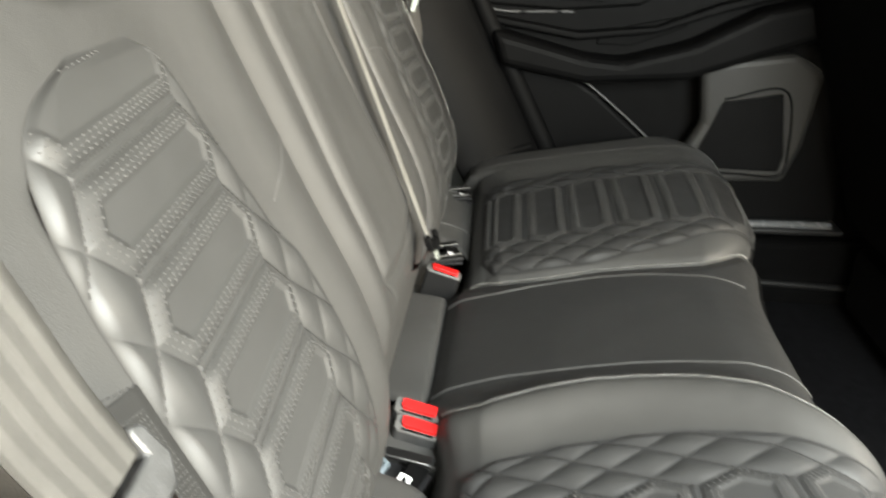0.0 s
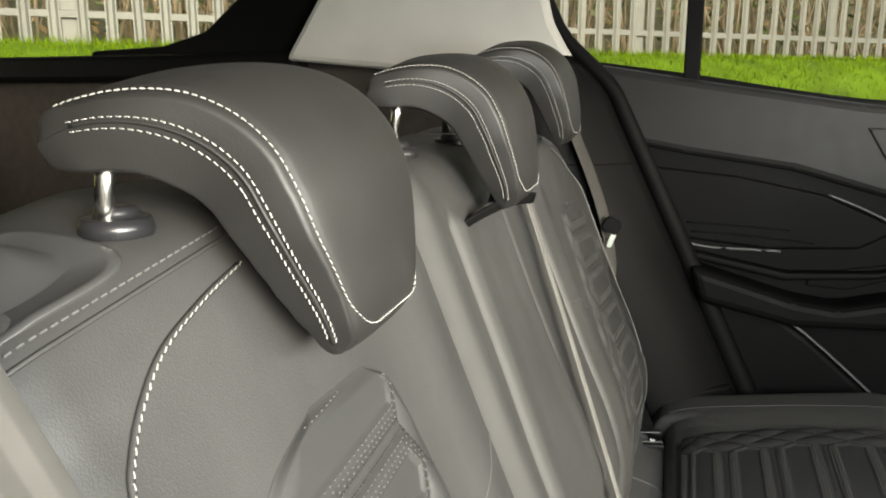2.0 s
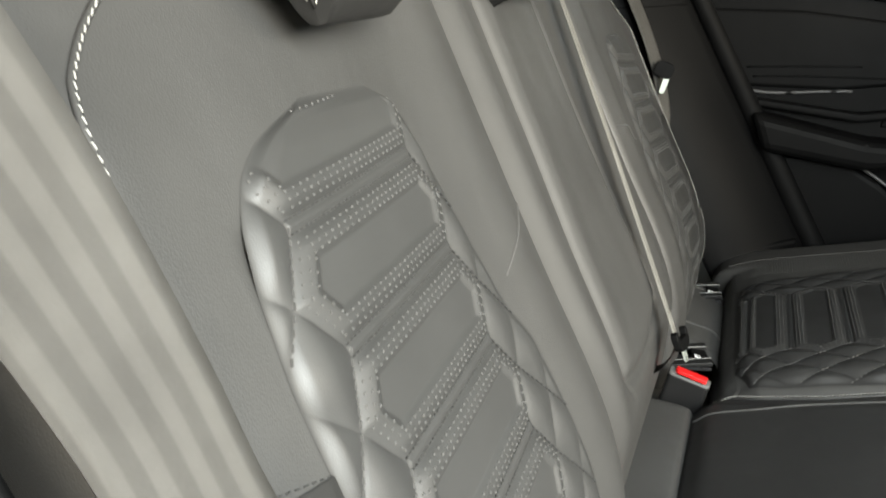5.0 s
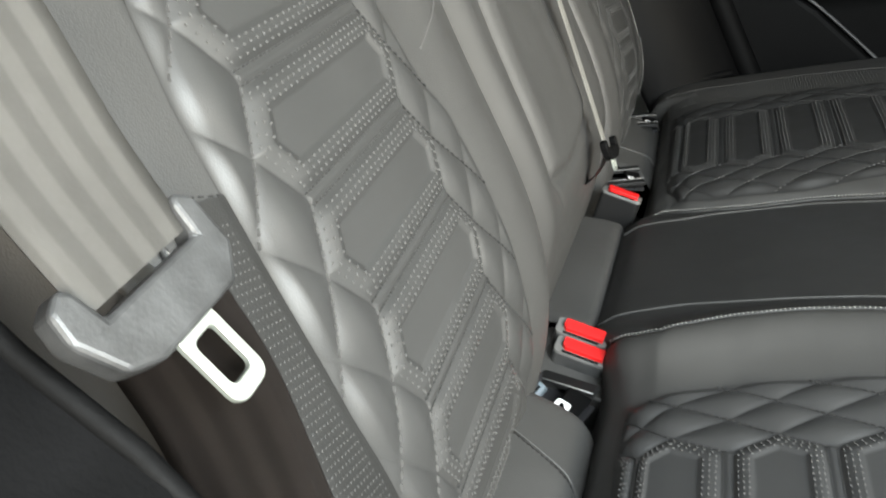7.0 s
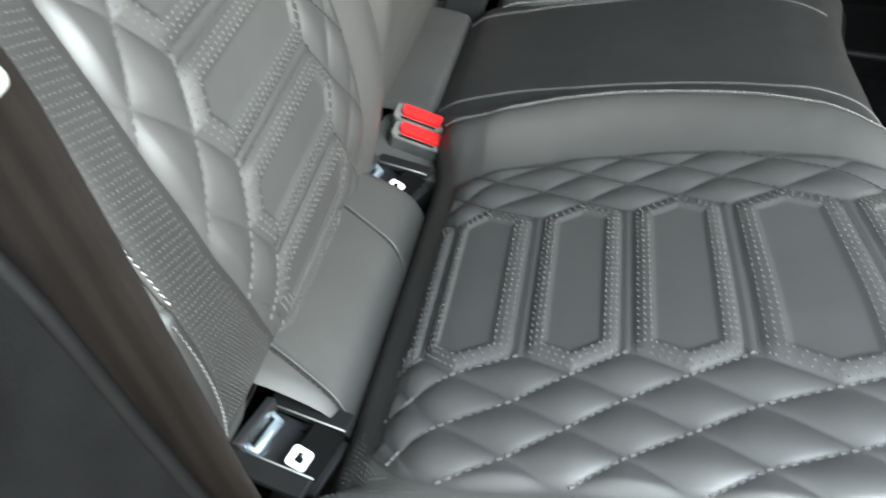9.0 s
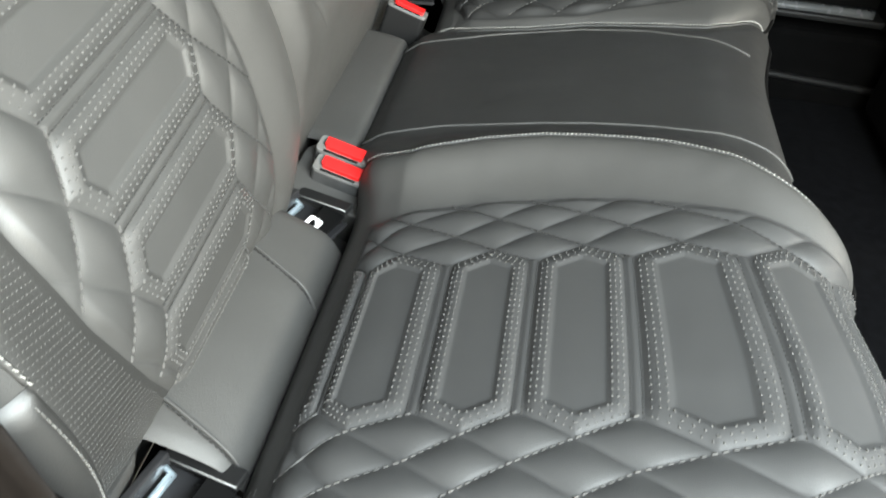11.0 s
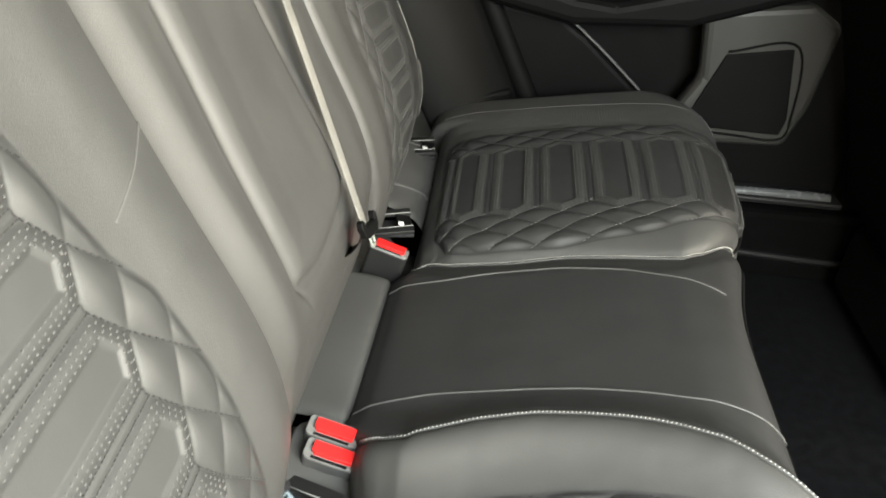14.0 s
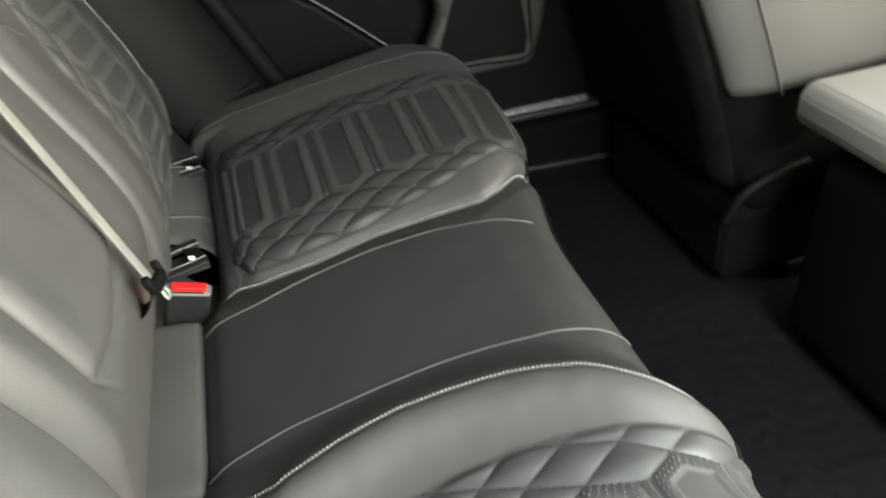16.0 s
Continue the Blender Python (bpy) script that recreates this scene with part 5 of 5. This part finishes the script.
for yy, zz, xa, rr in ((.655, .421, .43, .009), (.703, .424, .50, .006)):
    v, f = tube(spline([(xa, yy, zz), (.60, yy, zz + .004), (.715, yy - .002, zz + .004)], 20)[0], rr, 12)
    tagged(put("scuff_ridge", mesh_np("scuff_ridge", v, f, SCUFF)), "shiny grey ridge of the scuff plate", "trim", kind="structure")

v, f = tube(spline([(.40, .655, .310), (.58, .652, .298), (.78, .652, .287), (.81, .640, .280)], 24)[0], 0.007, 10)
tagged(put("carpet_edge", mesh_np("carpet_edge", v, f, DARK_TRIM)), "dark raised edge of the sill carpet", "trim", kind="structure")

# far front door lining and front end; near front side left open for light
slab("wall_far_front", .90, .68, .385, 1.95, .74, 1.02, PLASTIC, "dark far front door lining", "wall")
slab("dashboard", 1.65, -.74, .25, 1.98, .74, 1.0, PLASTIC, "dark dashboard", "dashboard", 0.05)
strip_panel("roof_rail_far", [(-.26, 1.395), (.95, 1.38)], [(-.26, 1.46), (.95, 1.45)], .66, .73, HEADLINING, "pale roof rail lining", r=0.01)
# near rail, out of view, hangs low to shade the headrests
strip_panel("roof_rail_near", [(-.26, 1.36), (.95, 1.34)], [(-.26, 1.46), (.95, 1.45)], -.69, -.62, HEADLINING, "pale roof rail lining", r=0.01)

# ---------------------------------------------------------------- far rear door
door = thing("door_1", "dark plastic far rear door, closed", "car door", (0, .70, .40), kind="structure")
def dpart(name, bm, mat, label="", parent=None, smooth=False):
    o = part(name, bm, mat, parent or door, label, smooth)
    if parent is None:
        o.matrix_parent_inverse = Matrix.Translation((0, -.70, -.40))
    return o

def sheet(outline, y0, dep, r):
    bm = prism(outline, -dep, 'y', r, 3)
    bmesh.ops.translate(bm, vec=(0, y0, 0), verts=bm.verts)
    return bm

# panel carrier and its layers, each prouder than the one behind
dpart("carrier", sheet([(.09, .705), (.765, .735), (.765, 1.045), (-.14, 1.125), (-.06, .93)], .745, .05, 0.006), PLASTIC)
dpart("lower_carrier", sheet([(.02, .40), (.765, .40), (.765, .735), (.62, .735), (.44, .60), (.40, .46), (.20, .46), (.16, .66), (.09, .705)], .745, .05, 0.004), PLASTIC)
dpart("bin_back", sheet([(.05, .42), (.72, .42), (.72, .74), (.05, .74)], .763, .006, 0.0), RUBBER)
# upper trim lighter than the lower: light falling off downward is in the colour
dpart("upper_roll", sheet([(-.165, 1.150), (-.09, 1.010), (.02, .990), (.20, .965), (.34, .925), (.50, .905), (.735, .92), (.735, 1.035), (.29, 1.079), (.03, 1.118)], .705, .030, 0.014), DARK_TRIM, "dark upper door trim, a tone lighter for the light on it")
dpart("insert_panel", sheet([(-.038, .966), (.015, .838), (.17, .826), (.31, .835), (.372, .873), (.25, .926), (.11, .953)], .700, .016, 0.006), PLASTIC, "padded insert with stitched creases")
for k, (za, zb) in enumerate(((.868, .862), (.852, .842))):
    v, f = tube(spline([(.03 + .01 * k, .6835, za), (.12, .6825, za - .002), (.20 + .04 * k, .6835, zb)], 20)[0], 0.0016, 6)
    o = put("insert_crease", mesh_np("insert_crease", v, f, PLASTIC), door)
    o.matrix_parent_inverse = Matrix.Translation((0, -.70, -.40))
v, f = tube(spline([(-.040, .6845, .968), (.018, .6845, .838), (.19, .6845, .824)], 30)[0], 0.0022, 6)
o = put("insert_edge", mesh_np("insert_edge", v, f, TRIM), door, "pale moulded edge of the insert")
o.matrix_parent_inverse = Matrix.Translation((0, -.70, -.40))
v, f = tube(spline([(.255, .6845, .927), (.31, .6835, .905), (.373, .6835, .875)], 20)[0], 0.0022, 6)
o = put("insert_edge", mesh_np("insert_edge", v, f, TRIM), door)
o.matrix_parent_inverse = Matrix.Translation((0, -.70, -.40))
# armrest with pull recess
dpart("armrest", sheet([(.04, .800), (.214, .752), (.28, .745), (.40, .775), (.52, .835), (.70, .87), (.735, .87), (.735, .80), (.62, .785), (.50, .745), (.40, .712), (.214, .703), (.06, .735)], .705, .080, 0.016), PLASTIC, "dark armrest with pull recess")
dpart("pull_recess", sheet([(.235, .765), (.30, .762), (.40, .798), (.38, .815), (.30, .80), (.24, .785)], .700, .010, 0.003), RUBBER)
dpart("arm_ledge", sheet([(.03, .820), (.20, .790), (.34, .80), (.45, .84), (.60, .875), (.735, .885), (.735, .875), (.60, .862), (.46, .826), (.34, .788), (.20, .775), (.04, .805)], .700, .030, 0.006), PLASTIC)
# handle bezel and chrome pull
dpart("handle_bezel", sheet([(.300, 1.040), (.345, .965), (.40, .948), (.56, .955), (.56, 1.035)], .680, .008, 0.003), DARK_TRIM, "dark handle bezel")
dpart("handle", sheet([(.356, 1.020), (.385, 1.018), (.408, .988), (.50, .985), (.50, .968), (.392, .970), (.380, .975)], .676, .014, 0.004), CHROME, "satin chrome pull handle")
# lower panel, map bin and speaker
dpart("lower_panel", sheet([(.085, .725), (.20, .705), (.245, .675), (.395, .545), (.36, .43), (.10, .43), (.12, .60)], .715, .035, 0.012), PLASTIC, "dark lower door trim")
v, f = tube(spline([(.205, .676, .706), (.24, .676, .682), (.30, .676, .632), (.395, .676, .547)], 30)[0], 0.0024, 8)
o = put("bin_edge", mesh_np("bin_edge", v, f, TRIM), door, "pale edge of the map bin")
o.matrix_parent_inverse = Matrix.Translation((0, -.70, -.40))
dpart("bin_floor", sheet([(.24, .50), (.44, .50), (.44, .512), (.24, .512)], .757, .060, 0.002), RUBBER, "black floor of the open map bin")
# housing lighter than the panel, so its lit face is in the colour
dpart("speaker_housing", sheet([(.43, .735), (.60, .755), (.655, .72), (.640, .58), (.615, .505), (.44, .500), (.405, .545), (.445, .62)], .712, .040, 0.014), LIT_HOUSING, "speaker housing in a lit grey tone")
dpart("speaker_grille", sheet([(.478, .665), (.585, .682), (.606, .56), (.60, .53), (.43, .535)], .674, .006, 0.003), RUBBER, "fine dark speaker grille")
v, f = tube(spline([(.435, .670, .528), (.52, .670, .524), (.60, .670, .522), (.612, .670, .56), (.590, .670, .686), (.48, .670, .670)], 40)[0], 0.0022, 6)
o = put("grille_edge", mesh_np("grille_edge", v, f, PLASTIC), door)
o.matrix_parent_inverse = Matrix.Translation((0, -.70, -.40))

# windows of the far side
def pane(name, outline, y, label):
    bm = prism(outline, 0.004, 'y')
    bmesh.ops.translate(bm, vec=(0, y, 0), verts=bm.verts)
    ob = tagged(part(name, bm, GLASS), label, "window", kind="structure")
    ob.visible_shadow = False
    return ob

w1 = pane("window_1", [(-.15, 1.12), (.735, 1.03), (.735, 1.41), (-.26, 1.41)], .722, "clear side window of the far rear door")
bar = prism([(.008, 1.10), (.036, 1.10), (.034, 1.385), (.006, 1.385)], 0.02, 'y', 0.003)
bmesh.ops.translate(bar, vec=(0, .700, 0), verts=bar.verts)
part("window_divider", bar, RUBBER, w1, "black upright divider")
v, f = tube(spline([(-.165, .712, 1.148), (.03, .708, 1.121), (.29, .706, 1.081), (.735, .706, 1.035)], 30)[0], 0.006, 8)
put("window_sill_seal", mesh_np("window_sill_seal", v, f, RUBBER), w1)
strip_panel("door_frame_front", [(.715, .90), (.76, .90)], [(.715, 1.42), (.76, 1.42)], .69, .735, RUBBER, "black front upright of the door frame")
pane("window_2", [(-1.76, 1.16), (-.80, 1.16), (-.66, 1.42), (-1.77, 1.42)], .745, "clear rear quarter window")
pane("window_3", [(.90, 1.00), (1.85, .98), (1.0, 1.38), (.90, 1.38)], .715, "clear far front window")

# ---------------------------------------------------------------- front seats and console
def front_seat(at, label):
    ob = thing("front_seat", label, "seat", at, group="front seats")
    # padded rear shell with light leather wings
    def loft(ctrl_back, ctrl_front, y0, y1, name, mat, lab, r=0.03):
        b, _ = spline(ctrl_back, 30)
        fr, _ = spline(ctrl_front, 30)
        yy = np.linspace(y0, y1, 22)
        w = (y1 - y0) / 2
        t = (yy - (y0 + y1) / 2) / w
        rows = []
        for i in range(30):
            ring = []
            rd = np.sqrt(np.maximum(1 - np.maximum(0, (np.abs(t) - (1 - r / w)) / (r / w)) ** 2, 0))
            mid = (b[i] + fr[i]) / 2
            for j in range(22):
                p = mid + (b[i] - mid) * (0.25 + 0.75 * rd[j])
                ring.append((p[0], yy[j], p[1]))
            for j in range(21, -1, -1):
                p = mid + (fr[i] - mid) * (0.25 + 0.75 * rd[j])
                ring.append((p[0], yy[j], p[1]))
            rows.append(ring)
        V = np.array(rows)
        f = grid_faces(30, 44).tolist() + [[i * 44 + 43, i * 44, (i + 1) * 44, (i + 1) * 44 + 43][::-1] for i in range(29)]
        f.append(list(range(44)))
        f.append([29 * 44 + k for k in range(44)][::-1])
        return put(name, mesh_np(name, V.reshape(-1, 3), f, mat), ob, lab)
    bk = [(-.02, .07), (-.055, .18), (-.085, .26), (-.115, .34), (-.15, .44), (-.185, .57), (-.20, .64)]
    fr = [(p[0] + .17, p[1] + .03) for p in bk]
    loft(bk, fr, -.19, .21, "backrest", SHADED_BLACK, "black backrest")
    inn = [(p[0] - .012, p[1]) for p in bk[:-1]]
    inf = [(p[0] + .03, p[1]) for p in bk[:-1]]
    loft(inn, inf, -.185, .215, "back_board", SHADED_BLACK, "black board and pocket on the back", r=0.03)
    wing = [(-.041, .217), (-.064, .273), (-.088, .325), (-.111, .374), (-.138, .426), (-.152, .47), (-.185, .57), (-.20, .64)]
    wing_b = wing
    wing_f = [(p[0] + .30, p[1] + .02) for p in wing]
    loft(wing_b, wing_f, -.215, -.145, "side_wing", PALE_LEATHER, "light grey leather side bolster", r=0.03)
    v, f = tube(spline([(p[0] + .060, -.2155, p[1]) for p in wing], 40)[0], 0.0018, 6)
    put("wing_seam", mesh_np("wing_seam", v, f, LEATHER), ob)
    part("seat_cushion", bevel_box(.48, .42, .11, .04, 3, pose(.24, 0, .09, 0, -6, 0)), SHADED_BLACK, ob, "black cushion", smooth=True)
    part("seat_frame", bevel_box(.46, .38, .14, .02, 2, pose(.22, 0, -.04)), SHADED_BLACK, ob)
    v, f = tube(spline([(-.03, -.205, .02), (-.01, -.212, .07), (.04, -.214, .095), (.09, -.21, .10)], 20)[0], 0.008, 8)
    put("hinge_cover", mesh_np("hinge_cover", v, f, PLASTIC), ob)
    for sy in (-.18, .18):
        part("floor_rail", bevel_box(.34, .03, .03, .006, 2, pose(.28, sy, -.115)), RUBBER, ob)
    return ob

far_seat = front_seat((.755, .415, .38), "black leather front seat seen from behind")
# near front seat, out of view, placed to shade the footwell and rear seat
copy_thing(far_seat, Matrix.Translation((1.06, -.40, .38)))

LID = shade("pale_lid_leather", (0.12, 0.118, 0.113), 0.5, var=0.08, scale=5, bump=0.03, bump_scale=900, grain='VORONOI')
console = thing("centre_console", "dark centre console with padded armrest lid", "console", (0, 0, .25))
o = part("console_body", prism(rounded(.77, .25, 1.60, .575, .05, 5), .22, 'y', 0.012, 3), SHADED_BLACK, console, "black plastic body", smooth=True)
o.matrix_basis = Matrix.Translation((0, -.12, -.25))
o = part("armrest_lid", prism(rounded(.752, .580, 1.10, .640, .022, 5), .27, 'y', 0.014, 3), LID, console, "padded leather lid", smooth=True)
o.matrix_basis = Matrix.Translation((0, -.125, -.25))

# ---------------------------------------------------------------- outside
FENCE_P, FENCE_D = np.array([-3.93, 2.52]), np.array([.768, .640])
FENCE_N = np.array([.640, -.768])
def bank(x, y):
    d = (x - FENCE_P[0]) * FENCE_N[0] + (y - FENCE_P[1]) * FENCE_N[1]
    return 1.36 * smooth01(1 - (d - 0.3) / 2.0) * smooth01((14 - np.abs(x + 1)) / 6)
xs = np.r_[-3000, -400, -60, -20, np.linspace(-14, 14, 141), 20, 60, 400, 3000]
ysg = np.r_[-3000, -400, -60, -20, np.linspace(-10, 18, 141), 30, 60, 400, 3000]
X, Y = np.meshgrid(xs, ysg, indexing='ij')
Z = bank(X, Y)
V = np.stack([X, Y, Z], -1).reshape(-1, 3)
F = grid_faces(len(xs), len(ysg))
me = mesh_np("ground", V, F, GRASS)
tagged(put("ground", me), "green mown grass bank rising beside a drive", "ground", kind="structure")
# unseen drive, its pale tone chosen to bounce light into the cabin
bm = bmesh.new()
bm.faces.new([bm.verts.new((*(FENCE_P + FENCE_D * u + FENCE_N * d), .006)) for u, d in ((-14, 2.4), (-14, 22), (24, 22), (24, 2.4))])
tagged(part("drive", bm, BOUNCE_PAVING), "unseen pale drive under the car, bouncing light inside", "drive", kind="structure")

# palisade fence along the top of the bank
fence = thing("palisade_fence", "pale steel palisade fence along the top of the bank", "fence", (FENCE_P[0], FENCE_P[1], 1.3))
def pale_mesh():
    w, h, dp = .068, 1.85, .014
    prof = [(-w / 2, dp), (-w / 2 + .008, dp), (-.012, 0.0), (.012, 0.0), (w / 2 - .008, dp), (w / 2, dp), (w / 2, dp - .003), (w / 2 - .009, dp - .003), (.011, -.004), (-.011, -.004), (-w / 2 + .009, dp - .003), (-w / 2, dp - .003)]
    V, k = [], len(prof)
    for z, sc in ((0, 1), (h - .08, 1), (h, .25)):
        V += [(x * sc, y, z) for x, y in prof]
    f = [(r * k + i, r * k + (i + 1) % k, (r + 1) * k + (i + 1) % k, (r + 1) * k + i) for r in range(2) for i in range(k)]
    return mesh_np("pale", V, f, FENCE_PAINT, smooth=False)
PALE = pale_mesh()
ang = math.atan2(FENCE_D[1], FENCE_D[0])
N_PALE = 70
for k in range(-6, N_PALE):
    o = put("pale", PALE, fence)
    px, py = FENCE_D * 0.155 * k
    o.matrix_basis = Matrix.Translation((px, py, random.uniform(-.01, .01))) @ pose(0, 0, 0, 0, random.uniform(-.6, .6), math.degrees(ang))
for zr in (.25, 1.55):
    bm = bevel_box(.155 * (N_PALE + 8), .035, .045, .004, 1, pose(.155 * (N_PALE - 6) / 2, .028, zr))
    o = part("rail", bm, FENCE_PAINT, fence, "pale horizontal rail")
    o.matrix_basis = pose(0, 0, 0, 0, 0, math.degrees(ang))
for k in range(-1, 5):
    bm = bevel_box(.09, .05, 2.0, .004, 1, pose(.155 * (13 * k + 3.5), .07, .75))
    o = part("fence_post", bm, FENCE_PAINT, fence, "upright steel post")
    o.matrix_basis = pose(0, 0, 0, 0, 0, math.degrees(ang))

# tangled hedge behind the fence
rng = np.random.default_rng(7)
hedge = thing("hedge", "tangled brown and green hedge behind the fence", "hedge", (FENCE_P[0], FENCE_P[1], 1.3), kind="stuff")
twigs = []
for k in range(420):
    u, off = rng.uniform(-1.5, 12.5), rng.uniform(.35, 2.2)
    base = np.array([*(FENCE_D * u - FENCE_N * off), 0.0])
    lean = rng.normal(0, .35, 2)
    hgt = rng.uniform(.9, 3.2)
    mid = base + np.array([lean[0] * .5, lean[1] * .5, hgt * .5]) + rng.normal(0, .08, 3)
    tip = base + np.array([lean[0] * 1.3, lean[1] * 1.3, hgt])
    r = rng.uniform(.006, .022)
    twigs.append(tube(spline([base, mid, tip], 7)[0], np.linspace(r, r * .25, 7), 5))
put("twigs", mesh_np("twigs", *merge(twigs), BARK), hedge, "thin bare brown stems")
def leaves(n, mat, name, zlo, zhi):
    u, off, z = rng.uniform(-1.5, 12.5, n), rng.uniform(.3, 2.4, n), rng.uniform(zlo, zhi, n)
    cl = rng.normal(0, 1, n)
    P = np.stack([FENCE_D[0] * u - FENCE_N[0] * off, FENCE_D[1] * u - FENCE_N[1] * off, z], 1)
    gate = np.sin(P[:, 0] * 3.1 + 1) + np.sin(P[:, 2] * 4.3) + np.sin(P[:, 1] * 2.7 + P[:, 2] * 2) + cl * .6 > 0
    P = P[gate]
    m = len(P)
    a, b = rng.normal(0, 1, (m, 3)), rng.normal(0, 1, (m, 3))
    a /= np.linalg.norm(a, axis=1)[:, None]
    b = np.cross(a, b)
    b /= np.linalg.norm(b, axis=1)[:, None]
    sz = rng.uniform(.022, .055, m)[:, None]
    V = np.stack([P - a * sz, P + b * sz * .5, P + a * sz, P - b * sz * .5], 1).reshape(-1, 3)
    f = np.arange(4 * m).reshape(-1, 4)
    put(name, mesh_np(name, V, f, mat, smooth=False), hedge)
leaves(15000, LEAF, "green_leaves", 0.3, 3.4)
leaves(5000, DRY_LEAF, "dry_leaves", 0.0, 2.6)
# rising ground behind the hedge, raised out of view to block the sky
bm = bmesh.new()
pts = [(*(FENCE_P + FENCE_D * u - FENCE_N * o), z) for u, o, z in ((-16, 2.6, .9), (28, 2.6, .9), (28, 7.0, 14.0), (-16, 7.0, 14.0), (28, 40, 16.0), (-16, 40, 16.0))]
vs = [bm.verts.new(p) for p in pts]
bm.faces.new(vs[:4])
bm.faces.new((vs[3], vs[2], vs[4], vs[5]))
tagged(part("backdrop", bm, SOIL), "brown leaf-littered slope behind the hedge, raised to block the sky", "slope", kind="structure")
# grass blades on the bank
def blades(n):
    u, d = rng.uniform(-1, 11, n), rng.uniform(.0, 1.6, n) ** 1.3
    P = np.stack([FENCE_P[0] + FENCE_D[0] * u + FENCE_N[0] * d, FENCE_P[1] + FENCE_D[1] * u + FENCE_N[1] * d], 1)
    z = bank(P[:, 0], P[:, 1])
    h, w, a = rng.uniform(.025, .075, n), rng.uniform(.003, .006, n), rng.uniform(0, 6.28, n)
    lean = rng.normal(0, .025, (n, 2))
    B = np.stack([P[:, 0], P[:, 1], z - .01], 1)
    side = np.stack([np.cos(a) * w, np.sin(a) * w, np.zeros(n)], 1)
    T = B + np.stack([lean[:, 0], lean[:, 1], h], 1)
    V = np.stack([B - side, B + side, T], 1).reshape(-1, 3)
    return mesh_np("grass_blades", V, np.arange(3 * n).reshape(-1, 3), BLADE, smooth=False)
tagged(put("grass_blades", blades(26000)), "short green grass blades on the bank", "grass", kind="stuff")
